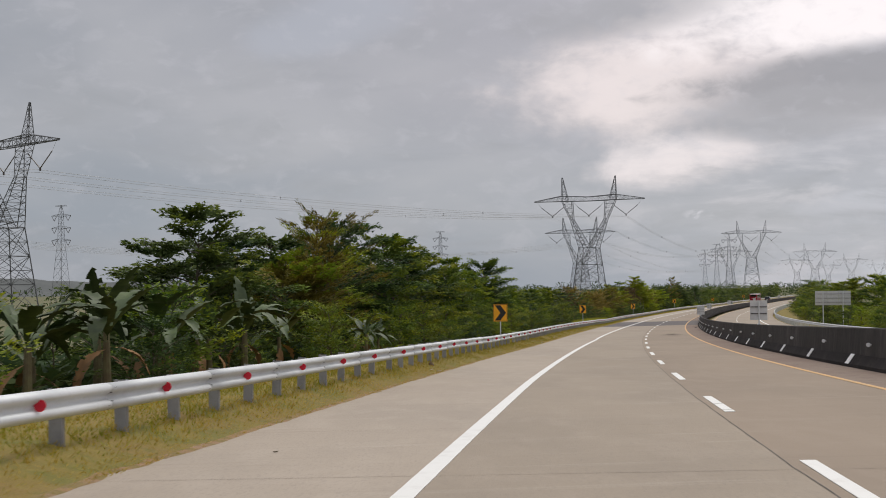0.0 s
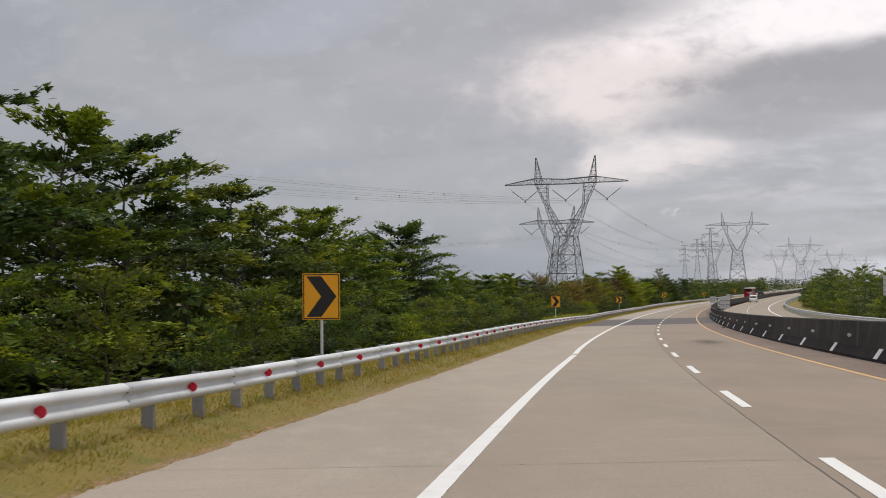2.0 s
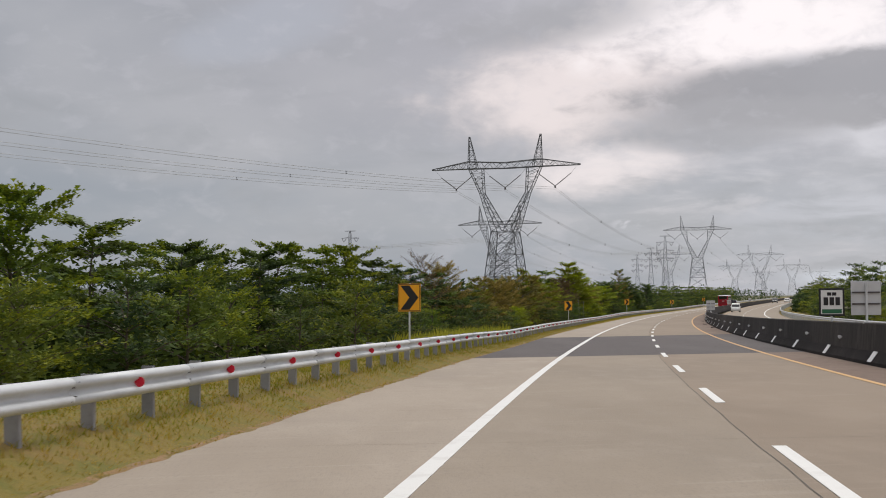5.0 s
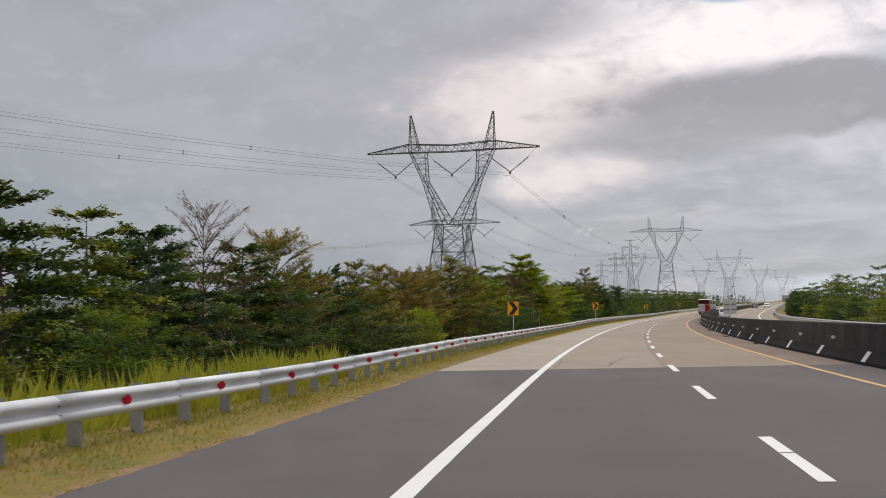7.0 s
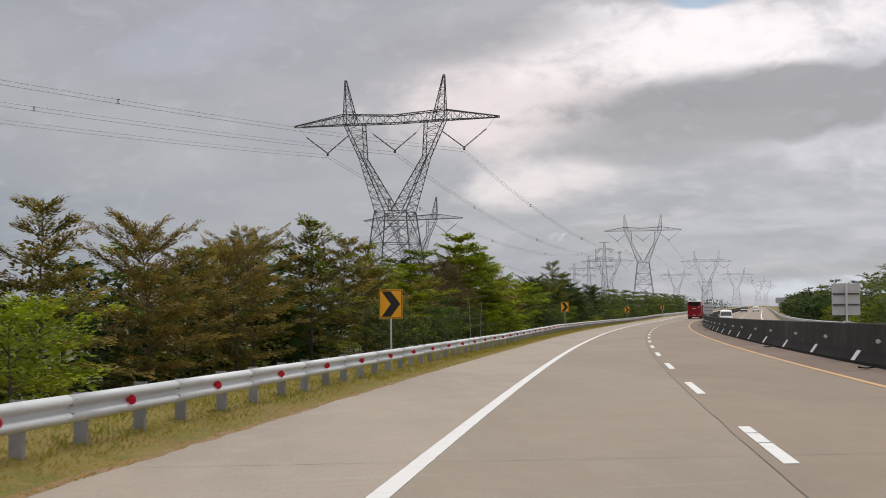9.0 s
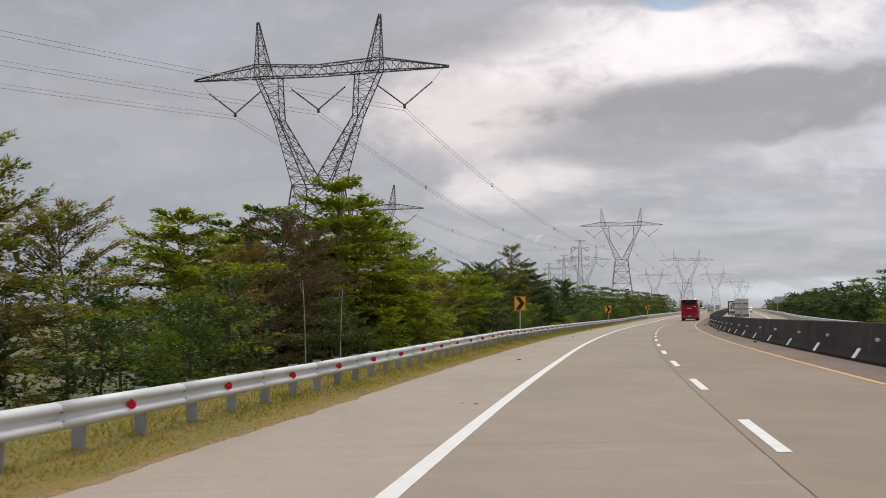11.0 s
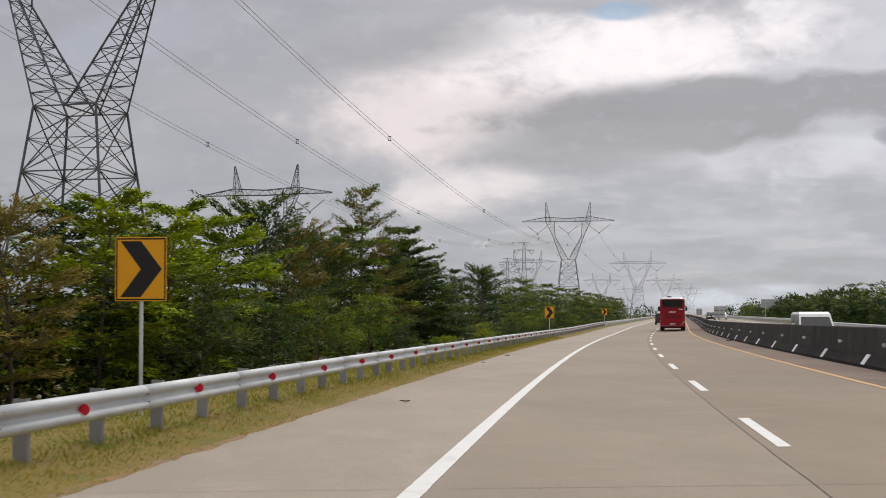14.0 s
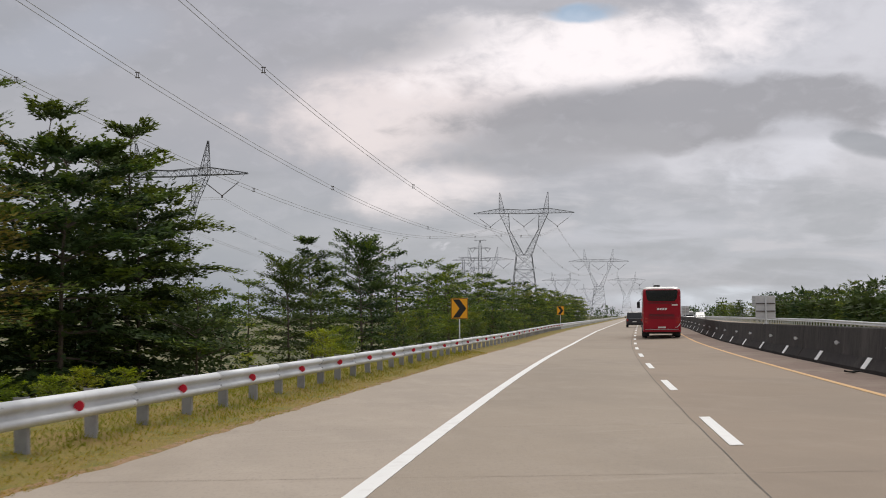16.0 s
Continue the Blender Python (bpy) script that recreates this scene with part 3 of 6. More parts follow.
def reflector_meshes():
    bm = bmesh.new()
    tube(bm, (0.07, -0.012, 0), (0.07, 0.0, 0), 0.062, 0.062, 18)
    disc = mesh_of("disc", bm, RED_REFLECTOR)
    bm = bmesh.new()
    box(bm, 0.0, 0.07, 0.001, 0.006, -0.012, 0.012)
    box(bm, 0.035, 0.105, 0.001, 0.006, -0.03, 0.03, 0.002)
    return disc, mesh_of("bracket", bm, BOLT)


def guardrail(name, label, d, top, s0, s1, near, facing=1, reflectors=True):
    """Beams in a row on posts. Pieces of their own as far as near; the rest joined."""
    rail = thing(name, label, "guardrail", kind="structure")
    beam, post, spacer, bolt = beam_mesh(PITCH), post_mesh(), spacer_mesh(), bolts_mesh()
    disc, bracket = reflector_meshes()
    far_v, far_f = [], []
    rng = random.Random(5)
    k0, k1 = int((s0 - 12.1) / PITCH), int((s1 - 12.1) / PITCH)
    flip = Matrix.Diagonal((facing, 1, 1, 1))
    for k in range(k0, k1):
        s = rail_station(k)
        sa, sb = (rail_station(k - 1) + s) / 2, (rail_station(k + 1) + s) / 2
        lift = rail_rise if d < 0 else (lambda q: 0.0)
        a, b = along(sa, d, top - 0.155 + lift(sa)), along(sb, d, top - 0.155 + lift(sb))
        wob = rng.uniform(-0.004, 0.004)
        m = Matrix.Translation((a + b) / 2 + Vector((0, 0, wob))) @ (b - a).to_track_quat("Y", "Z").to_matrix().to_4x4() @ flip @ Matrix.Diagonal((1, ((b - a).length + 0.02) / PITCH, 1, 1))
        if s < near:
            part("beam", beam, None, rail).matrix_world = m
            for e in (-0.25, 0.25):
                pm = stand(s + e * PITCH, d, top - 0.155 + lift(s)) @ flip
                part("post", post, None, rail).matrix_world = pm @ pose(-0.17, 0, rng.uniform(-0.02, 0.01), 0, rng.uniform(-2, 2), rng.uniform(-3, 3))
                part("spacer", spacer, None, rail).matrix_world = pm @ pose(-0.005, 0, 0)
            part("bolt", bolt, None, rail).matrix_world = m @ pose(0, PITCH / 2, 0)
            if reflectors:
                r = part("reflector", disc, None, rail, "round red reflector on a bracket")
                r.matrix_world = stand(s, d, top - 0.155 + lift(s)) @ pose(0.01, 0, rng.uniform(-0.01, 0.02), rng.uniform(-5, 5), 0, rng.uniform(-8, 8))
                part("bracket", bracket, None, r)
        else:
            n = len(far_v)
            for q in (-PITCH / 2, PITCH / 2):
                far_v += [m @ Vector((x, q, z)) for x, z in W_PROFILE]
            w = len(W_PROFILE)
            far_f += [(n + i, n + i + 1, n + w + i + 1, n + w + i) for i in range(w - 1)]
            for e in (-0.25, 0.25):
                pm, n = stand(s + e * PITCH, d, top - 0.155 + lift(s)) @ flip, len(far_v)
                far_v += [pm @ Vector((x, y, z)) for z in (-0.7, 0.1) for x, y in ((-0.22, -0.08), (-0.11, -0.08), (-0.11, 0.08), (-0.22, 0.08))]
                far_f += [(n + i, n + (i + 1) % 4, n + 4 + (i + 1) % 4, n + 4 + i) for i in range(4)]
    if far_v:
        tagged(part("far_beams", from_arrays("far_beams", far_v, far_f, GALVANISED), None, rail), kind="stuff")
    return rail


RAIL_D, RAIL_TOP = -5.6, 0.735
guardrail("guardrail", "galvanised corrugated steel guardrail with red reflectors", RAIL_D, RAIL_TOP, -20, 1000, 480)
guardrail("guardrail", "galvanised corrugated steel guardrail beyond the oncoming lanes", 18.2, 0.45, 20, 1000, 20, facing=-1, reflectors=False)


# ---------------------------------------------------------------- median barrier
UNIT = 7.125


def barrier_mesh(length):
    bm = bmesh.new()
    prof = [(-0.30, -0.2), (-0.30, 0.08), (-0.14, 0.33), (-0.085, 1.02), (-0.065, 1.045), (0.065, 1.045), (0.085, 1.02), (0.14, 0.33), (0.30, 0.08), (0.30, -0.2)]
    secs = []
    for y, inset in ((-length / 2, 0.02), (-length / 2 + 0.02, 0.0), (length / 2 - 0.02, 0.0), (length / 2, 0.02)):
        secs.append([(x - math.copysign(inset, x), y, z - (inset if z > 0.9 else 0)) for x, z in prof])
    loft(bm, secs)
    for f in bm.faces:
        f.material_index = int(f.calc_center_median().z < 0.3)
    return mesh_of("unit", bm, [BARRIER, BARRIER_TOE])


def unit_station(k):
    return float(np.interp(k, (-40, -21, -11, 0, 6, 17, 28, 200), (36.1 - 19 * 7.0, 36.1, 106.3, 185.7, 229.8, 310.7, 385.2, 385.2 + 172 * 7.1)))


def median_barrier():
    wall = thing("median_barrier", "weathered dark grey concrete median barrier with white reflectors", "barrier", kind="structure")
    unit = barrier_mesh(UNIT - 0.012)
    bm = bmesh.new()
    lo, hi = (-0.302, 0.075), (-0.142, 0.335)
    fr = [bm.verts.new(p) for p in ((lo[0], -0.30, lo[1]), (lo[0], 0.22, lo[1]), (hi[0], 0.12, hi[1]), (hi[0], -0.40, hi[1]))]
    bk = [bm.verts.new(v.co + Vector((0.02, 0, -0.012))) for v in fr]
    bm.faces.new(fr)
    for q in range(4):
        bm.faces.new((fr[q], bk[q], bk[(q + 1) % 4], fr[(q + 1) % 4]))
    slash = mesh_of("reflector_strip", bm, WHITE_REFLECTOR)
    bm = bmesh.new()
    tube(bm, (-0.08, 0, 0), (-0.08, 0.012, 0), 0.055, 0.055, 16)
    box(bm, -0.09, 0.0, 0.013, 0.02, -0.015, 0.015)
    dot = mesh_of("reflector_dot", bm, WHITE_REFLECTOR)
    for k in range(-5, 140):
        s = unit_station(k - 26)
        if s < -20:
            continue
        m = stand(s, 6.95, 0, sloped=True)
        long = Matrix.Diagonal((1, (unit_station(k - 25) - unit_station(k - 27)) / 2 / UNIT, 1, 1))
        part("unit", unit, None, wall).matrix_world = m @ long
        if s < 700:
            part("reflector_strip", slash, None, wall).matrix_world = m @ pose(-0.006, 0, 0.004)
            part("reflector_dot", dot, None, wall).matrix_world = m @ pose(-0.118, -2.6 + 0.3 * math.sin(k * 3.1), 0.62)


median_barrier()
# ---------------------------------------------------------------- trees
def leaf_material(name, color, other, warm):
    m = bpy.data.materials.new(name)
    m.use_nodes = True
    tree = m.node_tree
    tree.nodes.clear()
    link = tree.links.new
    out = tree.nodes.new("ShaderNodeOutputMaterial")
    geo = tree.nodes.new("ShaderNodeNewGeometry")
    info = tree.nodes.new("ShaderNodeObjectInfo")
    n = add_node(tree, "ShaderNodeTexNoise", Scale=0.55, Detail=3, Roughness=0.6)
    link(geo.outputs["Position"], n.inputs["Vector"])
    ramp = tree.nodes.new("ShaderNodeMapRange")
    ramp.interpolation_type = "SMOOTHSTEP"
    link(n.outputs["Fac"], ramp.inputs[0])
    ramp.inputs[1].default_value, ramp.inputs[2].default_value = 0.38, 0.64

    def mix(fac, a, b):
        x = tree.nodes.new("ShaderNodeMix")
        x.data_type = "RGBA"
        if isinstance(fac, float):
            x.inputs[0].default_value = fac
        else:
            link(fac, x.inputs[0])
        for sock, v in ((x.inputs[6], a), (x.inputs[7], b)):
            if isinstance(v, tuple):
                sock.default_value = (*v, 1)
            else:
                link(v, sock)
        return x.outputs[2]

    col = mix(ramp.outputs[0], color, other)
    dry = tree.nodes.new("ShaderNodeMapRange")
    dry.interpolation_type = "SMOOTHSTEP"
    link(info.outputs["Random"], dry.inputs[0])
    dry.inputs[1].default_value, dry.inputs[2].default_value, dry.inputs[4].default_value = 0.25, 1.0, 0.75
    col = mix(dry.outputs[0], col, warm)
    hsv = tree.nodes.new("ShaderNodeHueSaturation")
    val = tree.nodes.new("ShaderNodeMapRange")
    link(geo.outputs["Random Per Island"], val.inputs[0])
    val.inputs[3].default_value, val.inputs[4].default_value = 0.84, 1.2
    link(val.outputs[0], hsv.inputs["Value"]), link(col, hsv.inputs["Color"])
    d = add_node(tree, "ShaderNodeBsdfPrincipled", Roughness=0.65)
    d.inputs["Specular IOR Level"].default_value = 0.12
    tr = tree.nodes.new("ShaderNodeBsdfTranslucent")
    link(hsv.outputs[0], d.inputs["Base Color"]), link(hsv.outputs[0], tr.inputs["Color"])
    mx = tree.nodes.new("ShaderNodeMixShader")
    mx.inputs[0].default_value = 0.30
    link(d.outputs[0], mx.inputs[1]), link(tr.outputs[0], mx.inputs[2]), link(mx.outputs[0], out.inputs[0])
    return m


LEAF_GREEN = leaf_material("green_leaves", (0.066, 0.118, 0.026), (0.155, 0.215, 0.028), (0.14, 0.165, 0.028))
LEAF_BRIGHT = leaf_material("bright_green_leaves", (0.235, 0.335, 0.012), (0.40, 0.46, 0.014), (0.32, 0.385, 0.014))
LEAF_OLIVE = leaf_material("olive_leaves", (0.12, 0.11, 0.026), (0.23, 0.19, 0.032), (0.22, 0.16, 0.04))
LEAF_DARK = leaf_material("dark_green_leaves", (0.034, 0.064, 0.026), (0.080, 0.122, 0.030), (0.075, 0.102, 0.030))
LEAF_LIGHT_GREEN = leaf_material("young_green_leaves", (0.145, 0.215, 0.018), (0.275, 0.315, 0.020), (0.245, 0.25, 0.022))
LEAF_TAN = leaf_material("tan_young_leaves", (0.26, 0.205, 0.05), (0.40, 0.30, 0.06), (0.36, 0.26, 0.07))
LEAF_DRY = leaf_material("dry_leaves", (0.15, 0.10, 0.045), (0.12, 0.10, 0.045), (0.18, 0.11, 0.05))
BARK = material("bark", (0.10, 0.078, 0.058), 0.9, grain=((6, (0.055, 0.043, 0.034), 0.8, 0.4, 0.65), (1.2, (0.15, 0.125, 0.095), 0.5, 0.45, 0.7)), bump=0.6, bump_scale=22)


def limb(verts, faces, pts, r0, r1, sides=5):
    """A tapered, bending limb through pts."""
    n0, k = len(verts), len(pts)
    for i, p in enumerate(pts):
        a = pts[min(i + 1, k - 1)] - pts[max(i - 1, 0)]
        q = a.to_track_quat("Z", "Y")
        r = r0 + (r1 - r0) * i / (k - 1)
        verts += [p + q @ Vector((math.cos(2 * math.pi * j / sides) * r, math.sin(2 * math.pi * j / sides) * r, 0)) for j in range(sides)]
    for i in range(k - 1):
        for j in range(sides):
            a, b = n0 + i * sides + j, n0 + i * sides + (j + 1) % sides
            faces.append((a, b, b + sides, a + sides))


def leaf(verts, faces, p, way, up, length, width):
    """One pointed leafy spray."""
    side = way.cross(up)
    if side.length < 1e-4:
        return
    side.normalize()
    n = len(verts)
    verts += [p + side * width * 0.5 + way * length * 0.2, p + way * length, p - side * width * 0.5]
    faces.append((n, n + 1, n + 2))


PROFILES = {"cone": ((0, 0.15, 0.5, 0.7, 0.86, 1), (0.85, 1.0, 0.84, 0.58, 0.40, 0.2)),
            "round": ((0, 0.2, 0.5, 0.75, 1), (0.72, 0.95, 1.0, 0.8, 0.36)),
            "vase": ((0, 0.25, 0.55, 0.85, 1), (0.62, 0.85, 1.0, 0.85, 0.5))}


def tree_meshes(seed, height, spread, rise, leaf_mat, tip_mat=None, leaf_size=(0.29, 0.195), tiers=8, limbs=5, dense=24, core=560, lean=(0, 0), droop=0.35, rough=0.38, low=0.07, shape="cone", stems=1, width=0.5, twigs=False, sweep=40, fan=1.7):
    """A trunk with tiers of limbs; each limb carries a flat fan of leafy branchlets. rise: degrees above level at mid height."""
    rng = random.Random(seed)
    tv, tf, lv, lf, tips = [], [], [], [], []
    up0 = Vector((0, 0, 1))

    def jitter(k):
        return Vector((rng.gauss(0, k), rng.gauss(0, k), rng.gauss(0, k)))

    for stem in range(stems):
        off = Vector((rng.uniform(-0.6, 0.6), rng.uniform(-0.6, 0.6), 0)) if stems > 1 else Vector()
        h = height * (1 if stem == 0 else rng.uniform(0.7, 0.92))
        tilt = Vector((lean[0] + rng.uniform(-0.06, 0.06) * (1 + stem), lean[1] + rng.uniform(-0.06, 0.06) * (1 + stem), 0))
        trunk = []
        for i in range(9):
            u = i / 8
            trunk.append(off + Vector((0, 0, h * u)) + tilt * h * u * u + Vector((rng.uniform(-1, 1), rng.uniform(-1, 1), 0)) * 0.06 * u)
        trunk[0].z -= 0.6
        limb(tv, tf, trunk, 0.012 * h + 0.02, 0.012, 6)
        for tier in range(tiers):
            start = rng.uniform(0, 6.283)
            for b in range(limbs):
                u = low + (0.97 - low) * (tier + rng.uniform(-0.22, 0.22) + 0.1) / (tiers - 0.9)
                u = min(max(u, low), 0.97)
                i = min(int(u * 8), 7)
                base = trunk[i].lerp(trunk[i + 1], u * 8 - i)
                reach = spread * float(np.interp(u, *PROFILES[shape])) * rng.uniform(0.62, 1.15)
                az = start + 6.283 * (b + rng.uniform(-0.28, 0.28)) / limbs
                el = radians(rise + (u - 0.42) * sweep + rng.uniform(-9, 9))
                out = Vector((math.cos(az), math.sin(az), 0))
                pts = []
                for k in range(5):
                    f = k / 4
                    pts.append(base + out * reach * f * math.cos(el * (1 - 0.25 * f)) + up0 * reach * (math.sin(el) * f + 0.10 * f - droop * 0.5 * f * f) + jitter(0.018) * reach * f)
                limb(tv, tf, pts if dense > 20 else pts[::2], 0.010 + 0.009 * reach, 0.005, 3)
                count = int(6 + reach * 2.0)
                for n in range(count):
                    f = 0.16 + 0.84 * (n + rng.random() * 0.6) / count
                    x = min(f * 4, 3.999)
                    j = int(x)
                    p = pts[j].lerp(pts[j + 1], x - j)
                    ahead = (pts[j + 1] - pts[j]).normalized()
                    side = ahead.cross(up0)
                    side = side.normalized() if side.length > 0.05 else Vector((1, 0, 0))
                    normal = side.cross(ahead).normalized()
                    way = (ahead * 0.8 + side * rng.choice((-1, 1)) * rng.uniform(0.25, 0.85) + jitter(0.10)).normalized()
                    if n >= count - 2:
                        way = (ahead + jitter(0.12)).normalized()
                    length = (width * reach * (1.12 - f) + 0.30) * rng.uniform(0.7, 1.2)
                    if twigs:
                        limb(tv, tf, [p, p + way * length * 0.5 + up0 * 0.03, p + way * length], 0.008, 0.003, 3)
                    cross = way.cross(normal).normalized()
                    total = dense * length * (1.25 - 0.35 * f)
                    total = int(total) + (rng.random() < total % 1)
                    for q in range(total):
                        g = rng.random()
                        o = rng.choice((-1, 1))
                        a = p + way * length * g + cross * o * rng.uniform(0, 0.15) + normal * (rng.gauss(0, 0.06) - 0.10 * g * g * length)
                        swing = rng.uniform(0, fan) * o
                        lw = (way * math.cos(swing) + cross * math.sin(swing) + jitter(0.12)).normalized()
                        k = rng.uniform(0.6, 1.2) * (1.1 - 0.3 * g)
                        leaf(lv, lf, a, lw, (normal + jitter(rough)).normalized(), leaf_size[0] * k, leaf_size[1] * k)
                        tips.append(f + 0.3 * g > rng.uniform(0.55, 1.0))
    # the dense inner foliage about the stem
    core_leaf = max(0.34, leaf_size[0]) if height > 4 else leaf_size[0] * 1.4
    for q in range(core):
        u = low + (0.9 - low) * rng.random()
        r = spread * 0.62 * float(np.interp(u, *PROFILES[shape])) * rng.random() ** 0.6
        t = rng.uniform(0, 6.283)
        a = Vector((math.cos(t) * r + lean[0] * height * u * u, math.sin(t) * r + lean[1] * height * u * u, height * u * 0.97))
        lw = Vector((math.cos(t) + rng.gauss(0, 0.5), math.sin(t) + rng.gauss(0, 0.5), rng.gauss(0, 0.4))).normalized()
        leaf(lv, lf, a, lw, (up0 + jitter(0.7)).normalized(), core_leaf * rng.uniform(0.8, 1.3), core_leaf * rng.uniform(0.5, 0.8))
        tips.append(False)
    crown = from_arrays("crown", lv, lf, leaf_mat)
    # tip leaves are painted lighter, as young growth and as the lit rim
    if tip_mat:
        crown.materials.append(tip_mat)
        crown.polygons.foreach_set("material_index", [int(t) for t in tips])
    return from_arrays("trunk", tv, tf, BARK), crown


KINDS = {}


def tree_kind(key, label, **spec):
    meshes = tree_meshes(**spec)
    zs = np.sort([v.co.z for v in meshes[1].vertices])
    KINDS[key] = (meshes, label, float(zs[int(len(zs) * 0.997)]))


def put_tree(key, s, d, top=None, size=None, turn=0.0, name="tree", sink=0.0):
    """A tree of that kind, its foot on the ground at (s, d), its top at that height over the road."""
    (trunk, crown), label, height = KINDS[key]
    foot = foot_level(s, d)
    k = size if size else (along(s, d).z + top - foot) / height
    m = Matrix.Translation((along(s, d).x, along(s, d).y, foot - sink)) @ Matrix.Rotation(radians(turn), 4, "Z") @ Matrix.Diagonal((k, k, k, 1))
    t = thing(name, label, "tree" if name == "tree" else "shrub", group="roadside " + name + "s", m=m)
    part("trunk", trunk, None, t)
    part("crown", crown, None, t)
    return t


def foot_level(s, d):
    road = along(s, d).z
    edge = -4.9 if d < 0 else 18.6
    out = max(0.0, (edge - d) if d < 0 else (d - edge))
    if out < 1.9:
        return road + (0.1 + 0.8 * rail_rise(s) if d < 0 else -0.35)
    f = min(1.0, (out - 1.9) / (16.0 if d < 0 else 22.0))
    f = f * f * (3 - 2 * f)
    return (road + (0.15 + rail_rise(s) if d < 0 else -0.32)) * (1 - f) + min(PLAIN, road - 1.2) * f - 0.2


GREEN_LABEL = "green layered roadside tree with feathery branches"
OLIVE_LABEL = "olive-brown feathery tree with upswept branches"
tree_kind("tier", GREEN_LABEL, seed=11, height=9.0, spread=4.7, rise=3, leaf_mat=LEAF_GREEN, tip_mat=LEAF_LIGHT_GREEN, sweep=30)
tree_kind("tier_b", GREEN_LABEL, seed=12, height=9.0, spread=4.4, rise=10, leaf_mat=LEAF_GREEN, tip_mat=LEAF_LIGHT_GREEN, lean=(-0.05, 0), shape="round")
tree_kind("tier_c", GREEN_LABEL, seed=13, height=9.0, spread=4.7, rise=2, leaf_mat=LEAF_GREEN, tip_mat=LEAF_LIGHT_GREEN, shape="round", droop=0.4, sweep=28)
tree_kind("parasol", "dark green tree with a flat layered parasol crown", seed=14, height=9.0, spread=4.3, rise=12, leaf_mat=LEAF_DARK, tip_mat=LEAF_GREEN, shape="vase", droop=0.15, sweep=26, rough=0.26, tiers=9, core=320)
tree_kind("bright", "tall bright green layered tree beside the guardrail", seed=21, height=9.0, spread=4.7, rise=3, leaf_mat=LEAF_LIGHT_GREEN, tip_mat=LEAF_BRIGHT, tiers=9, droop=0.18, low=0.05, dense=27, sweep=34, rough=0.27, core=520)
tree_kind("bright_b", "bright green spreading tree beside the guardrail", seed=22, height=9.0, spread=5.0, rise=6, leaf_mat=LEAF_LIGHT_GREEN, tip_mat=LEAF_BRIGHT, shape="round", droop=0.2, dense=26, sweep=30, rough=0.3, core=520)
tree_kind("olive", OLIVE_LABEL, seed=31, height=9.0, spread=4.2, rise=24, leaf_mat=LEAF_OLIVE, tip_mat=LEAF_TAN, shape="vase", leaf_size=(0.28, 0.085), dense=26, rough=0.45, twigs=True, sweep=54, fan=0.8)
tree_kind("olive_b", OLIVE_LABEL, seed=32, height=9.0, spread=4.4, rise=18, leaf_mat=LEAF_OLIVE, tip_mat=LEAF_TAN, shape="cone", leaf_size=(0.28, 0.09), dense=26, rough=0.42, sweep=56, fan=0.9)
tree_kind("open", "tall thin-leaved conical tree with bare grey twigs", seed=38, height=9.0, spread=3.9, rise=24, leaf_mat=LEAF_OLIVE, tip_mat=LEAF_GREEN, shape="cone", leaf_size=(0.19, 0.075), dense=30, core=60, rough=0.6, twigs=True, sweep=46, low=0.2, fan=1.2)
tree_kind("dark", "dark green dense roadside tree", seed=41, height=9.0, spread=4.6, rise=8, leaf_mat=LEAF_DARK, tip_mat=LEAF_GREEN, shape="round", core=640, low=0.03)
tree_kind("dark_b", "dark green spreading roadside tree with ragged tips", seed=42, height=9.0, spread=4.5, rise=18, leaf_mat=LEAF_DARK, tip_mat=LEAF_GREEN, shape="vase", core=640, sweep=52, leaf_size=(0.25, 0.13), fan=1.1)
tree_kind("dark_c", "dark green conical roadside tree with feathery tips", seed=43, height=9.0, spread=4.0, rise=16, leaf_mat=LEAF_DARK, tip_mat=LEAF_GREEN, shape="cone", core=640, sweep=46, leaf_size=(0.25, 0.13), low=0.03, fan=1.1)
tree_kind("round", "broad-leaved green tree with a rounded crown", seed=51, height=9.0, spread=4.4, rise=24, leaf_mat=LEAF_GREEN, tip_mat=LEAF_LIGHT_GREEN, shape="round", leaf_size=(0.24, 0.19), rough=0.7, tiers=7, core=640)
tree_kind("golden", "yellow-green feathery tree with upswept tips", seed=35, height=9.0, spread=4.4, rise=18, leaf_mat=LEAF_OLIVE, tip_mat=LEAF_LIGHT_GREEN, shape="cone", leaf_size=(0.28, 0.10), dense=26, rough=0.4, sweep=56, fan=0.9)
tree_kind("spread", "low yellow-green tree with a wide flat layered crown", seed=37, height=6.4, spread=5.6, rise=10, leaf_mat=LEAF_OLIVE, tip_mat=LEAF_LIGHT_GREEN, shape="vase", droop=0.12, sweep=34, rough=0.26, tiers=7, low=0.3, dense=28, core=260)
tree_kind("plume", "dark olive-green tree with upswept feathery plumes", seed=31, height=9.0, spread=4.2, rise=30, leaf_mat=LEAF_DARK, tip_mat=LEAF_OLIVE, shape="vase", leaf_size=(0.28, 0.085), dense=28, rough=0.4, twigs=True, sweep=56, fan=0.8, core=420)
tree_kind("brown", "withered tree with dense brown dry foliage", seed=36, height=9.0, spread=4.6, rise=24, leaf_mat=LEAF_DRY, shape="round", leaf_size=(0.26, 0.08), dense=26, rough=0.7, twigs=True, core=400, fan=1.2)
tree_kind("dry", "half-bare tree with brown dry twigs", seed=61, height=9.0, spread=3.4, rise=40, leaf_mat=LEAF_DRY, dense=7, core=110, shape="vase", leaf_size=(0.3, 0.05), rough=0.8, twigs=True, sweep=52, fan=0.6)
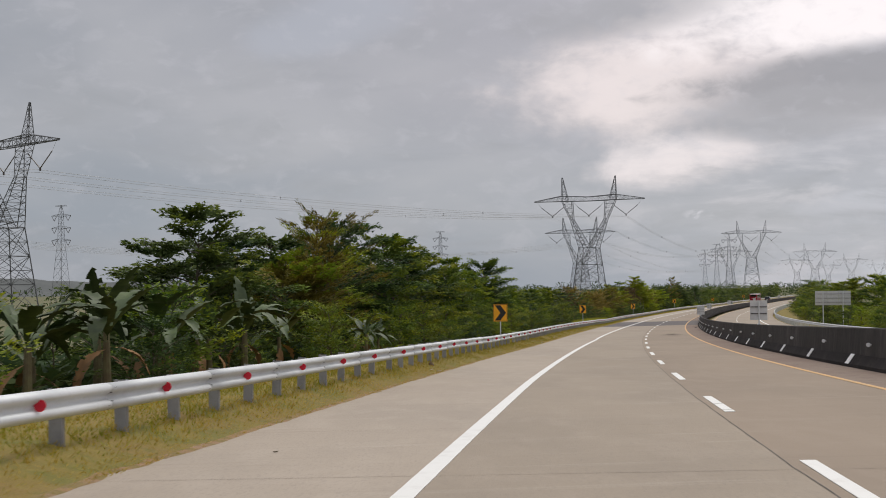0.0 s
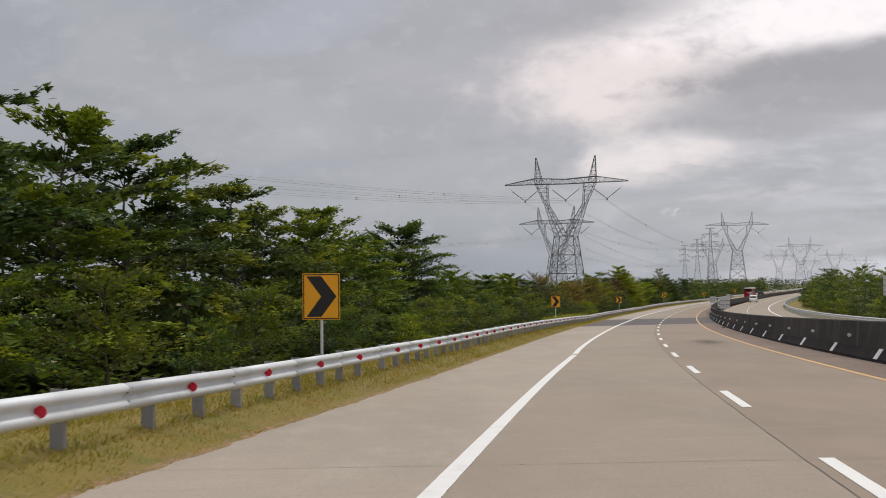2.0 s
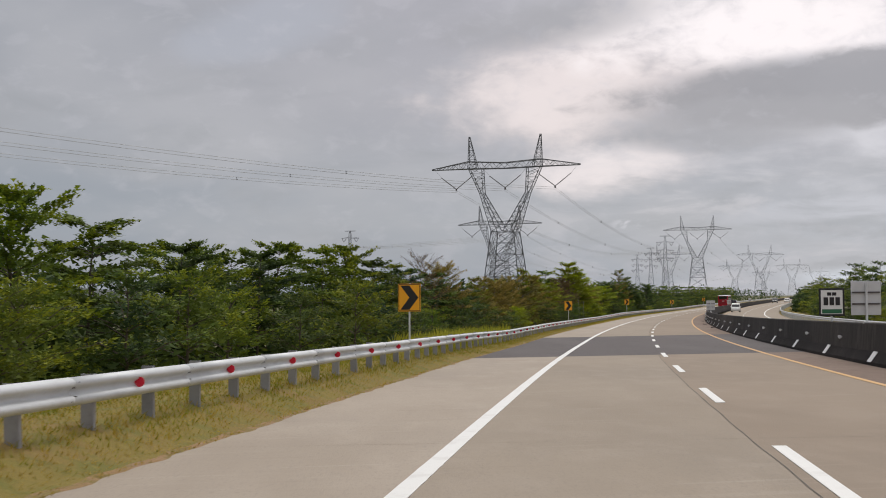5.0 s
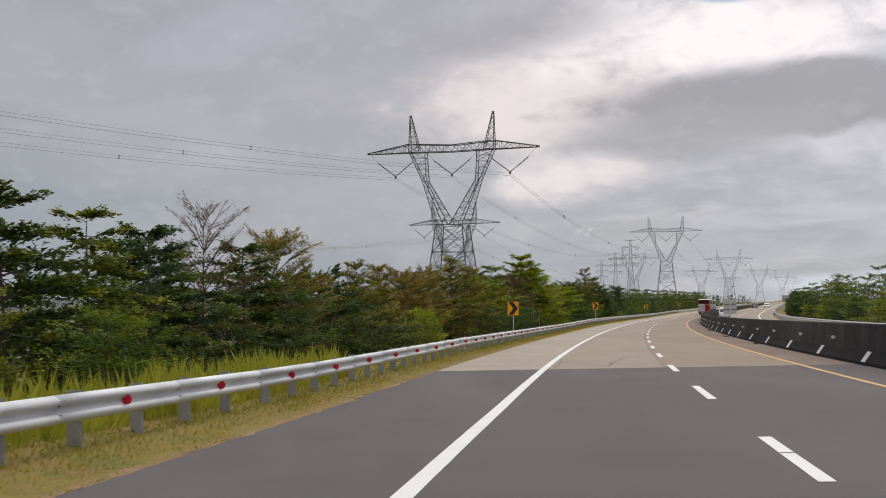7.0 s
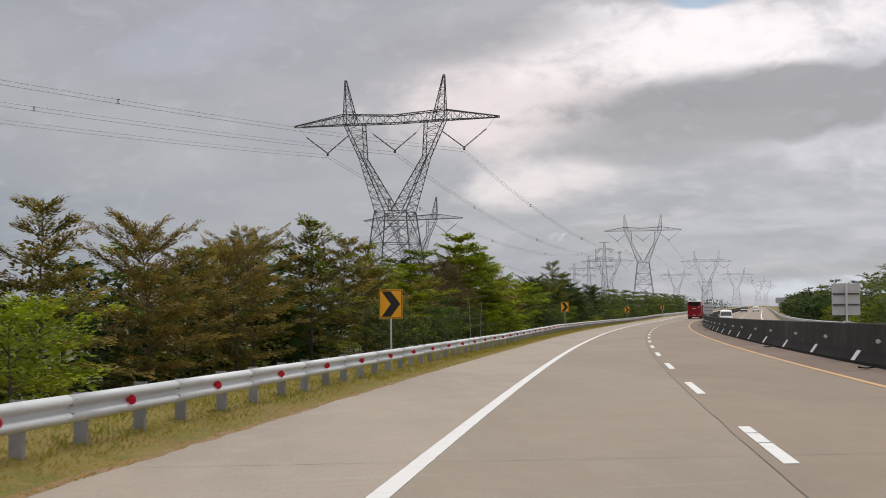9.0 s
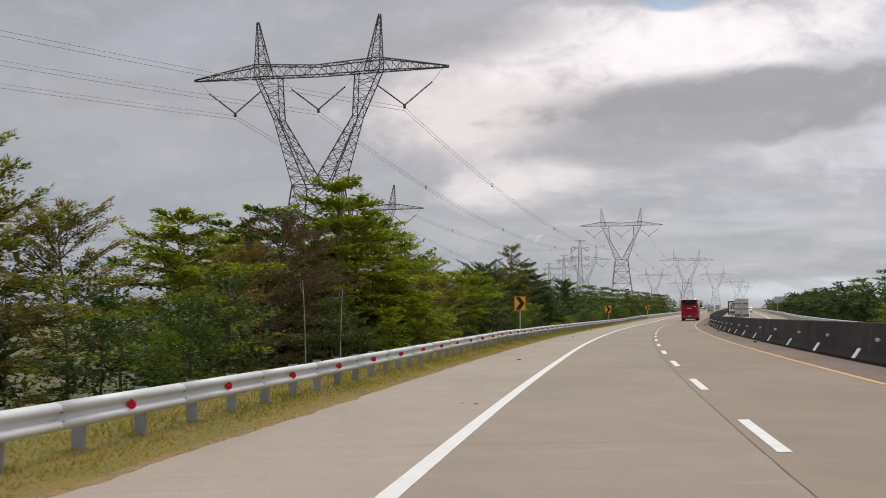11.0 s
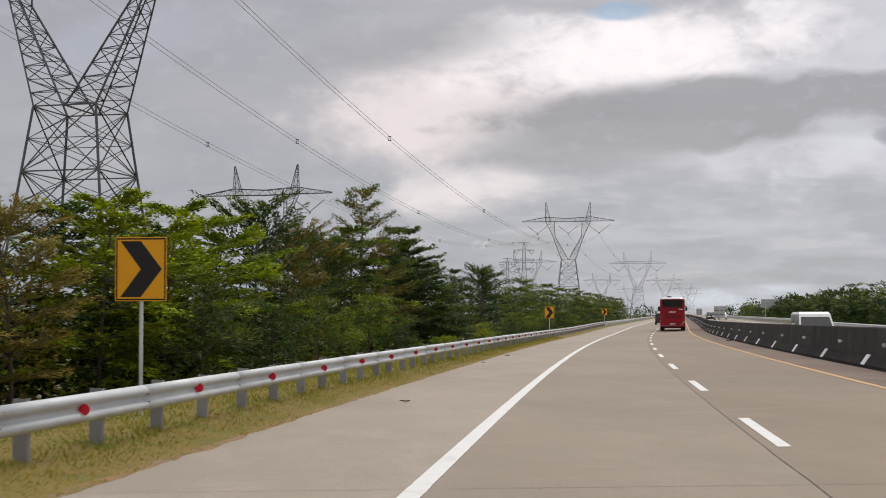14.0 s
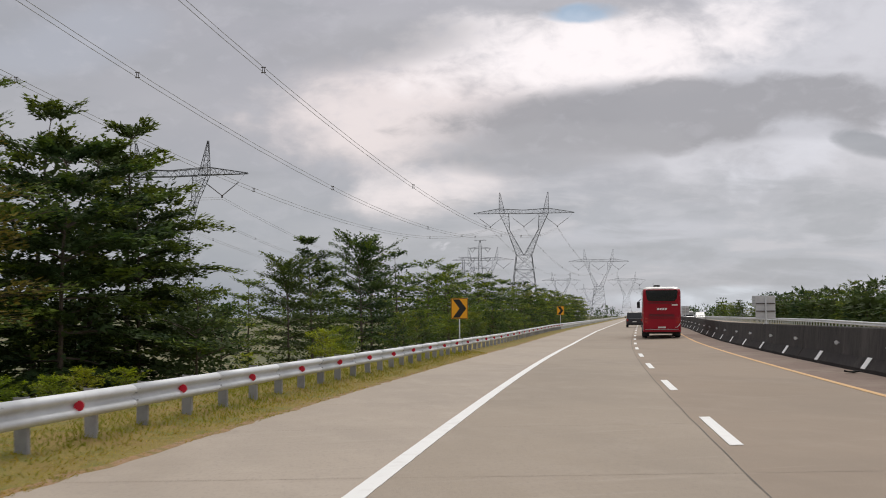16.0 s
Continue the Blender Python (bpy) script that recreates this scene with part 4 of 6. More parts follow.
tree_kind("shrub", "low green shrub in the verge", seed=71, height=2.6, spread=1.8, rise=26, leaf_mat=LEAF_GREEN, tip_mat=LEAF_LIGHT_GREEN, tiers=4, limbs=5, dense=24, core=420, low=0.0, shape="round", leaf_size=(0.15, 0.075), rough=0.45, stems=1)
tree_kind("shrub_b", "low bright green shrub in the verge", seed=72, height=2.2, spread=1.9, rise=18, leaf_mat=LEAF_LIGHT_GREEN, tip_mat=LEAF_BRIGHT, tiers=4, limbs=5, dense=24, core=420, low=0.0, shape="round", leaf_size=(0.14, 0.075), rough=0.42, stems=1)
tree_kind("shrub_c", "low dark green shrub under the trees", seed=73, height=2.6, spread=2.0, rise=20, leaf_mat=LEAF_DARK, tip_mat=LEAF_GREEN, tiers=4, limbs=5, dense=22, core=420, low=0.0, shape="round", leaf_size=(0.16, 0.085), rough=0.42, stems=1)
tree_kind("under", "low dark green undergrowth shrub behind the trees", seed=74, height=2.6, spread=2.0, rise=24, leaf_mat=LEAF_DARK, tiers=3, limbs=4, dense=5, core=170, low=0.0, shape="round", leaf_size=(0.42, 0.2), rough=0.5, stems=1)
tree_kind("mid", "green roadside tree in the second row", seed=83, height=9.0, spread=4.6, rise=8, leaf_mat=LEAF_GREEN, tip_mat=LEAF_LIGHT_GREEN, tiers=7, dense=12, core=560, shape="round", leaf_size=(0.34, 0.22), sweep=34, low=0.04)
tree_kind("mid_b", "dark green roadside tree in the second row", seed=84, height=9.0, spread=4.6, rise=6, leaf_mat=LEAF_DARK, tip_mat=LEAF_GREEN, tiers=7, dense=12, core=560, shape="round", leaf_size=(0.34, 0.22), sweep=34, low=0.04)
tree_kind("far", "green tree in the far row", seed=81, height=9.0, spread=4.7, rise=10, leaf_mat=LEAF_GREEN, tip_mat=LEAF_LIGHT_GREEN, tiers=7, limbs=4, dense=9, core=420, shape="round", leaf_size=(0.36, 0.21), sweep=34)
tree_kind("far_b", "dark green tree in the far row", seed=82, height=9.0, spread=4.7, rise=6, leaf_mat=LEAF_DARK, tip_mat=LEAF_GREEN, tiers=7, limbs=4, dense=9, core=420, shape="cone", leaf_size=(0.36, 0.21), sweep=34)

# the skyline of the row behind the guardrail: along, height over the road
SKYLINE = [(15, 3.0), (30, 3.4), (41, 5.3), (45, 4.5), (51, 4.9), (56, 6.0), (59, 6.9), (69, 6.8), (76, 6.6), (82, 6.3), (88, 6.2), (94, 5.9), (101, 6.2), (105, 5.2), (108, 5.0), (111.5, 6.2), (116, 6.0), (120, 6.9), (128, 6.3), (131, 5.1), (138, 4.6), (146, 4.0), (160, 4.8), (170, 4.9), (180, 4.0),
           (186, 4.5), (193.6, 5.2), (202.7, 4.7), (207, 3.8), (215, 4.2), (224, 4.1), (231, 4.0), (238, 4.6), (243, 5.0), (252, 5.8), (264, 5.5), (274, 5.0), (280, 4.6), (284, 4.6), (288, 5.6), (292.5, 6.0), (296, 7.6), (299.7, 8.4), (306.7, 6.9), (311, 6.4), (324, 4.6), (339, 5.3), (348.4, 5.9), (354, 6.3),
           (362, 6.0), (373, 6.8), (380, 6.5), (386, 7.0), (389.4, 3.6), (396, 3.3), (408, 5.5), (420, 6.5), (438, 6.3), (468, 5.8), (503, 6.3), (560, 6.0), (690, 6.2)]
# where each kind stands
STRETCHES = [(38, ("tier", "dark")), (65, ("golden", "dark", "tier")), (133, ("tier", "tier_c", "tier_b", "round")), (157, ("round", "tier_c", "dark")), (180, ("tier", "dark", "tier_b")), (191, ("tier_b", "dark", "dark_b")), (209, ("dry", "olive_b", "dark")),
             (256, ("olive_b", "olive", "olive")), (279, ("olive", "dark_b")), (315, ("bright", "bright_b")), (337, ("olive_b", "bright_b", "dark_b")), (370, ("dark_b", "olive", "tier")), (388, ("dark", "dark_b", "tier")),
             (434, ("dark_b", "dark_c", "dark")), (700, ("tier", "dark", "olive_b"))]


def skyline(s):
    return float(np.interp(s, [a for a, _ in SKYLINE], [b for _, b in SKYLINE]))


# the trees that stand out in the row: along, height over the road, kind
KEY_TREES = [(41.3, 5.4, "dark"), (53.2, 4.4, "spread"), (59.7, 6.9, "plume"), (66.5, 6.7, "dark"), (73, 6.5, "tier_b"), (78, 6.6, "dark"), (83, 6.4, "tier"), (88.5, 6.2, "dark"), (101, 6.4, "tier_b"), (121.5, 7.05, "parasol"), (128, 6.4, "tier_c"), (171.2, 5.0, "round"), (179.7, 4.6, "dark"), (184.3, 4.5, "tier"), (189, 4.4, "dark"), (194, 5.7, "dry"),
             (198.8, 4.4, "dark"), (204.6, 5.4, "olive"), (212.4, 3.7, "dark"), (218, 4.5, "golden"), (224.6, 4.6, "olive_b"), (232, 4.8, "olive"), (243, 5.2, "olive"), (252, 6.1, "golden"), (258, 5.6, "olive_b"), (264, 5.6, "golden"), (277, 4.9, "bright_b"), (282.5, 4.3, "olive"), (288.1, 5.8, "brown"), (293.4, 5.6, "brown"),
             (298.5, 8.2, "bright"), (306.8, 6.8, "bright_b"), (312, 6.6, "bright_b"), (316.5, 6.0, "olive_b"), (321, 5.4, "olive"), (326, 4.7, "olive_b"), (331, 4.5, "olive"), (336, 5.0, "bright_b"), (341, 5.2, "bright_b"), (346, 5.2, "bright_b"), (351, 6.4, "dark_b"), (356, 5.8, "olive"), (362.5, 5.7, "dark_b"), (370.6, 8.8, "open"),
             (377.5, 7.0, "dark_c"), (381, 6.5, "dark"), (383.8, 7.4, "dark_c"), (419, 6.5, "dark_b")]


def plant_rows():
    rng = random.Random(3)
    for s, top, key in KEY_TREES:
        put_tree(key, s, -13.4, top, turn=rng.uniform(0, 360))
    s, k = 40.0, 0
    while s < 690:
        keys = next(v for e, v in STRETCHES if s < e)
        key = keys[k % len(keys)]
        k += 1
        d = -13.6 + rng.uniform(-1.0, 0.8)
        if not 382.0 < s < 404 and all(abs(s - q) > 2.7 for q, _, _ in KEY_TREES):
            put_tree(key if s < 432 else rng.choice(("far", "far_b")), s, d, skyline(s) + rng.uniform(-0.5, 0.15), turn=rng.uniform(0, 360))
        s += (5.3 if s < 432 else 8.0) * rng.uniform(0.85, 1.15)
    # a second row, staggered
    s = 47.0
    while s < 352:
        if not 268 < s < 296:
            put_tree(rng.choice(("mid", "mid_b", "mid_b")), s, -16.6 + rng.uniform(-0.8, 0.8), min(skyline(s), 4.6 if s < 63 else 9) * rng.uniform(0.8, 0.95), turn=rng.uniform(0, 360))
        s += 5.6 * rng.uniform(0.85, 1.15)
    # behind them
    s = 52.0
    while s < 680:
        if not 383 < s < 412:
            put_tree(rng.choice(("far", "far_b", "far_b")), s, -19.5 + rng.uniform(-2, 2), skyline(s) * rng.uniform(0.6, 0.9), turn=rng.uniform(0, 360))
        s += (15.0 if s < 350 else 11.0) * rng.uniform(0.8, 1.2)
    for s, d, top, key in ((375, -17.8, 6.4, "dark_b"), (380, -17.4, 5.8, "dark"), (375.5, -11.8, 5.7, "dark"), (380, -11.6, 5.0, "dark"), (292, -18.5, 5.2, "tier"), (299, -18.5, 6.4, "tier_c"), (46, -16.5, 4.6, "dark"), (66, -17.0, 6.0, "dark")):
        put_tree(key, s, d, top, turn=s * 11)
    for s in range(14, 42, 3):
        put_tree("shrub_c", s, -15.5 + 1.5 * math.sin(s), 1.5 + 0.5 * math.sin(s * 2.3), turn=s * 31, name="shrub")
    for k in range(16):
        put_tree("under", 17 + 2.1 * k, -13.0 + 1.2 * math.sin(k * 2.7), size=1.0 + 0.25 * math.sin(k * 1.9), turn=k * 47, name="shrub")
    # undergrowth behind the trunks
    s = 44.0
    while s < 386:
        if not 274 < s < 286 and not 360 < s < 377:
            put_tree("under", s, -17.0 + rng.uniform(-1.5, 1.5), size=rng.uniform(1.25, 1.8), turn=rng.uniform(0, 360), name="shrub")
        s += 6.6 * rng.uniform(0.8, 1.2)
    # shrubs under and before the trees
    s = 18.0
    while s < 470:
        gap = 386 < s < 406
        if 211 < s < 250 or 274 < s < 286 or 317 < s < 334 or 360 < s < 377:
            s += 2
            continue
        put_tree(rng.choice(("shrub", "shrub_c", "shrub" if s < 150 else "shrub_c", "shrub_b" if 270 < s < 330 or 85 < s < 125 or gap else "shrub")), s, -9.8 + rng.uniform(-1.6, 0.9), size=rng.uniform(0.55, 1.05) * (0.6 if gap else 1), turn=rng.uniform(0, 360), name="shrub")
        s += 4.3 * rng.uniform(0.7, 1.3)
    for key, s, d, size in (("shrub_b", 371.2, -8.6, 0.3), ("shrub_b", 369.4, -8.7, 0.33), ("shrub_b", 367.6, -8.5, 0.3), ("shrub_b", 365.8, -8.6, 0.32), ("dark", 412, -34, 0.62), ("round", 404, -36, 0.55), ("shrub_b", 213.6, -8.8, 0.75), ("shrub_b", 215.6, -9.3, 0.85)):
        put_tree(key, s, d, size=size, turn=s * 7, name="shrub" if "shrub" in key else "tree")
    # beyond the oncoming carriageway
    s = 118.0
    while s < 700:
        top = float(np.interp(s, [118, 137, 167, 220, 262, 290, 330, 380, 420, 470, 520, 700], [5.2, 5.4, 5.7, 5.6, 6.4, 6.2, 6.0, 5.2, 4.6, 4.1, 3.9, 4.0]))
        key = rng.choice(("tier_b", "round", "tier_c")) if s < 190 else rng.choice(("far", "far_b", "far"))
        put_tree(key, s, 25.0 + rng.uniform(-1, 2.0) - (1.6 if s > 380 else 0), top * rng.uniform(0.82, 1.03), turn=rng.uniform(0, 360))
        s += (6.8 if s < 380 else 5.2 if s < 560 else 10) * rng.uniform(0.8, 1.2)
    s = 112.0
    while s < 420:
        put_tree(rng.choice(("shrub", "shrub_b", "shrub_c")), s, 22.5 + rng.uniform(-0.6, 1.5), size=rng.uniform(0.7, 1.2), turn=rng.uniform(0, 360), name="shrub")
        s += 8.0 * rng.uniform(0.7, 1.3)

    s = 372.0
    while s < 560:
        put_tree("under", s, 22.3 + rng.uniform(-0.5, 1.2), size=rng.uniform(1.0, 1.5), turn=rng.uniform(0, 360), name="shrub")
        s += 4.6 * rng.uniform(0.8, 1.2)


plant_rows()

# ---------------------------------------------------------------- lattice towers
TOWER_STEEL = material("tower_steel", (0.13, 0.135, 0.145), 0.6, 0.4, grain=((0.3, (0.09, 0.092, 0.10), 0.6, 0.4, 0.7),))
INSULATOR = material("brown_insulator", (0.07, 0.055, 0.05), 0.4)
WIRE = material("conductor", (0.36, 0.365, 0.37), 0.6, 0.3)


def truss(bm, a, b, size_a, size_b, bays, r, up=Vector((0, 1, 0))):
    """A square lattice girder from a to b with diagonals on its four faces."""
    a, b = Vector(a), Vector(b)
    axis = (b - a).normalized()
    u = axis.cross(up).normalized()
    v = axis.cross(u).normalized()

    def corner(t, i):
        w = size_a + (size_b - size_a) * t
        sx, sy = ((-1, -1), (1, -1), (1, 1), (-1, 1))[i]
        return a + (b - a) * t + u * sx * w[0] / 2 + v * sy * w[1] / 2

    size_a, size_b = np.array(size_a), np.array(size_b)
    for i in range(4):
        tube(bm, corner(0, i), corner(1, i), r * 1.25, r * 1.25, 4, False)
    for k in range(bays):
        t0, t1 = k / bays, (k + 1) / bays
        for i in range(4):
            j = (i + 1) % 4
            p, q = (corner(t0, i), corner(t1, j)) if k % 2 else (corner(t0, j), corner(t1, i))
            tube(bm, p, q, r * 0.75, r * 0.75, 3, False)
            if k:
                tube(bm, corner(t0, i), corner(t0, j), r * 0.6, r * 0.6, 3, False)


def cross_braced(bm, z0, z1, w0, w1, bays, r, legs=True):
    for k in range(bays):
        ta, tb = k / bays, (k + 1) / bays
        za, zb, wa, wb = z0 + (z1 - z0) * ta, z0 + (z1 - z0) * tb, (w0 + (w1 - w0) * ta) / 2, (w0 + (w1 - w0) * tb) / 2
        for i in range(4):
            (ax, ay), (bx, by) = ((-1, -1), (1, -1), (1, 1), (-1, 1))[i], ((1, -1), (1, 1), (-1, 1), (-1, -1))[i]
            if legs:
                tube(bm, (ax * wa, ay * wa, za), (ax * wb, ay * wb, zb), r * 1.4, r * 1.4, 4, False)
            tube(bm, (ax * wa, ay * wa, za), (bx * wb, by * wb, zb), r * 0.8, r * 0.8, 3, False)
            tube(bm, (bx * wa, by * wa, za), (ax * wb, ay * wb, zb), r * 0.8, r * 0.8, 3, False)
            tube(bm, (ax * wb, ay * wb, zb), (bx * wb, by * wb, zb), r * 0.8, r * 0.8, 3, False)


# heights over the tower's foot
WAIST, ELBOW, BEAM_Z, PEAK_Z, ARM, PEAK_X = 21.0, 30.0, 36.7, 43.4, 17.9, 8.6
CLAMP_Z = 31.2


def lattice_box(bm, low, high, bays, r):
    """A four-cornered lattice between two rectangles (x0, x1, depth, z), x from the inner to the outer side."""
    def corner(t, i):
        x0, x1, dep, z = (a + (b - a) * t for a, b in zip(low, high))
        return Vector(((x0, x1, x1, x0)[i], (-dep / 2, -dep / 2, dep / 2, dep / 2)[i], z))

    for i in range(4):
        tube(bm, corner(0, i), corner(1, i), r * 1.25, r * 1.25, 4, False)
    for k in range(bays):
        t0, t1 = k / bays, (k + 1) / bays
        for i in range(4):
            j = (i + 1) % 4
            p, q = (corner(t0, i), corner(t1, j)) if k % 2 else (corner(t0, j), corner(t1, i))
            tube(bm, p, q, r * 0.7, r * 0.7, 3, False)
            tube(bm, corner(t0, i), corner(t0, j), r * 0.6, r * 0.6, 3, False)


def delta_tower_meshes(r=0.085):
    legs = []
    for ax, ay in ((-1, -1), (1, -1), (1, 1), (-1, 1)):
        bm = bmesh.new()
        tube(bm, (ax * 5.2, ay * 5.2, 0), (ax * 2.7, ay * 2.7, WAIST), r * 1.5, r * 1.3, 5)
        legs.append(("leg", bm))
    body = bmesh.new()
    cross_braced(body, 0, WAIST, 10.4, 5.4, 4, r, False)
    cross_braced(body, WAIST * 0.5, WAIST, 7.9, 5.4, 4, r * 0.6, False)
    heads, arms = bmesh.new(), bmesh.new()
    bottom = BEAM_Z - 0.8
    for s in (-1, 1):
        lattice_box(heads, (s * 0.1, s * 2.7, 5.4, WAIST), (s * 5.1, s * 5.95, 2.0, ELBOW), 8, r * 0.85)
        lattice_box(heads, (s * 5.1, s * 5.95, 2.0, ELBOW), (s * 5.4, s * 8.7, 1.8, bottom), 5, r * 0.8)
        lattice_box(heads, (s * 6.7, s * 8.8, 1.8, bottom), (s * (PEAK_X - 0.12), s * (PEAK_X + 0.12), 0.2, PEAK_Z), 7, r * 0.75)
        # the girder dips a little towards the middle, and tapers out to the arm's tip
        for x0, x1, z0, z1, h0, h1, bays in ((0.0, 8.7, BEAM_Z - 0.35, BEAM_Z, 1.3, 1.7, 6), (8.7, ARM, BEAM_Z, BEAM_Z - 0.75, 1.7, 0.2, 7)):
            truss(arms, (s * x0, 0, z0), (s * x1, 0, z1), (1.7, h0), (1.7 if x0 < 8 else 0.2, h1), bays, r * 0.8, up=Vector((0, 0, 1)))
    return [mesh_of(n, b, TOWER_STEEL) for n, b in (*legs, ("bracing", body), ("fork", heads), ("cross_arm", arms))]


CLAMPS = (-11.9, 0.0, 11.9)


def v_string_mesh():
    bm = bmesh.new()
    for s in (-1, 1):
        a, b = Vector((s * 3.75, 0, 2.85)), Vector((0, 0, 0))
        tube(bm, a, (s * 5.2, 0, BEAM_Z - 0.9 - CLAMP_Z), 0.02, 0.02, 4)
        for k in range(22):
            p = a.lerp(b, k / 22)
            q = a.lerp(b, (k + 0.8) / 22)
            tube(bm, p, q, 0.12, 0.09, 6)
    box(bm, -0.16, 0.16, -0.1, 0.1, -0.45, 0.0)
    return mesh_of("insulator", bm, INSULATOR)


DELTA, DELTA_FINE, DELTA_SLIM, V_STRING = delta_tower_meshes(), delta_tower_meshes(0.064), delta_tower_meshes(0.045), v_string_mesh()


def delta_tower(x, y, turn, z, label="grey steel lattice pylon with a forked head"):
    t = thing("pylon", label, "pylon", group="transmission pylons", m=pose(x, y, z, 0, 0, turn))
    for me in DELTA if y < 700 else DELTA_FINE if y < 900 else DELTA_SLIM:
        p = part(me.name.split(".")[0], me, None, t)
        if p.name.startswith("bracing"):
            p["kind"] = "stuff"
    for c in CLAMPS:
        part("insulator", V_STRING, None, t, "dark V-shaped insulator string").location = (c, 0, CLAMP_Z)
    return t


def double_tower_meshes(r=0.042):
    body = bmesh.new()
    cross_braced(body, 0, 26, 6.0, 2.0, 7, r)
    cross_braced(body, 26, 38, 2.0, 1.2, 5, r)
    cross_braced(body, 38, 40.5, 1.2, 0.3, 1, r)
    out = [mesh_of("lattice_body", body, TOWER_STEEL)]
    top = bmesh.new()
    truss(top, (-3.2, 0, 40.3), (3.2, 0, 40.3), (0.4, 0.4), (0.4, 0.4), 6, r * 0.7)
    out.append(mesh_of("top_bar", top, TOWER_STEEL))
    for z in (26.5, 31.5, 36.5):
        for s in (-1, 1):
            arm, ins = bmesh.new(), bmesh.new()
            truss(arm, (s * 0.8, 0, z), (s * 5.4, 0, z - 0.2), (1.0, 1.2), (0.15, 0.15), 4, r * 0.8)
            out.append(mesh_of("cross_arm", arm, TOWER_STEEL))
            for e in (-1, 1):
                tube(ins, (s * (3.9 + e * 1.4), 0, z - 0.3), (s * 3.9, 0, z - 2.3), 0.12, 0.1, 5)
            out.append(mesh_of("insulator", ins, INSULATOR))
    return out


DOUBLE = double_tower_meshes()


def double_tower(x, y, turn, z=PLAIN, size=1.0):
    t = thing("pylon", "slim grey lattice pylon with three pairs of arms", "pylon", group="transmission pylons", m=pose(x, y, z, 0, 0, turn) @ Matrix.Diagonal((size, size, size, 1)))
    for me in DOUBLE:
        part(me.name.split(".")[0], me, None, t)
    return t


# place, turn and foot of each pylon
LINE_ONE = [(-230, 70, -48, -7.6), (-81, 237, -40, -7.8), (46, 404, -22, -7.5), (187.5, 781, -18, -3.0), (310, 1072, -19, -7.5), (470, 1480, -20, -7), (640, 1890, -20, -7), (800, 2300, -20, -7)]
LINE_TWO = [(-190, 400, -40, -7.5), (67, 628, -24, -8.2), (239, 1070, -18, -7), (410, 1490, -20, -7), (575, 1920, -20, -7)]
for row in (LINE_ONE, LINE_TWO):
    for x, y, turn, z in row:
        delta_tower(x, y, turn, z)
for x, y, turn, size in ((-219, 738, -30, 1.42), (-2, 1130, -28, 1.42), (276, 1240, -20, 1.42), (298, 1400, -20, 1.3), (330, 1620, -20, 1.3)):
    double_tower(x, y, turn, size=size)


def cable(a, b, sag, r, parent, bundle, steps=26):
    """A pair of conductors, one over the other, that hangs from a to b, with spacers."""
    a, b = Vector(a), Vector(b)
    side = (b - a).cross(Vector((0, 0, 1))).normalized()
    offs = [Vector((0, 0, bundle)), Vector((0, 0, -bundle))]
    for o in offs:
        v, f = [], []
        limb(v, f, [a.lerp(b, t) + o - Vector((0, 0, 4 * sag * t * (1 - t))) for t in (i / steps for i in range(steps + 1))], r, r, 4)
        part("conductor", from_arrays("conductor", v, f, WIRE), None, parent)
    n = int((b - a).length / 62)
    for i in range(1, n):
        t = (i + 0.15 * math.sin(i * 5)) / n
        p = a.lerp(b, t) - Vector((0, 0, 4 * sag * t * (1 - t)))
        bm = bmesh.new()
        for s in (-1, 1):
            tube(bm, p + side * 0.12 * s + Vector((0, 0, -bundle)), p + side * 0.06 * s + Vector((0, 0, bundle)), 0.035, 0.035, 4)
            tube(bm, p + side * -0.22 + Vector((0, 0, bundle * s)), p + side * 0.22 + Vector((0, 0, bundle * s)), 0.045, 0.045, 4)
        part("spacer", bm, INSULATOR, parent)


def power_lines():
    for row in (LINE_ONE, LINE_TWO):
        for (x0, y0, r0, z0), (x1, y1, r1, z1) in list(zip(row, row[1:]))[:4]:
            m0, m1 = pose(x0, y0, z0, 0, 0, r0), pose(x1, y1, z1, 0, 0, r1)
            span = math.hypot(x1 - x0, y1 - y0)
            t = thing("power_line", "thin grey bundled power cables between pylons", "power line", group="power lines")
            for c in CLAMPS:
                p, q = m0 @ Vector((c, 0, CLAMP_Z - 0.5)), m1 @ Vector((c, 0, CLAMP_Z - 0.5))
                cable(p, q, span * (0.011 if span < 250 else 0.027), 0.030, t, bundle=0.24)


power_lines()

# ---------------------------------------------------------------- chevron signs
SIGN_YELLOW = material("yellow_sign_face", (0.88, 0.40, 0.008), 0.45, grain=((4, (0.78, 0.36, 0.012), 0.5, 0.4, 0.7),), random_object=0.06)
SIGN_BLACK = material("black_sign_print", (0.012, 0.012, 0.013), 0.5)
SIGN_BACK = material("bare_aluminium", (0.58, 0.59, 0.60), 0.55, 0.25, grain=((3, (0.48, 0.49, 0.50), 0.6, 0.4, 0.7),))


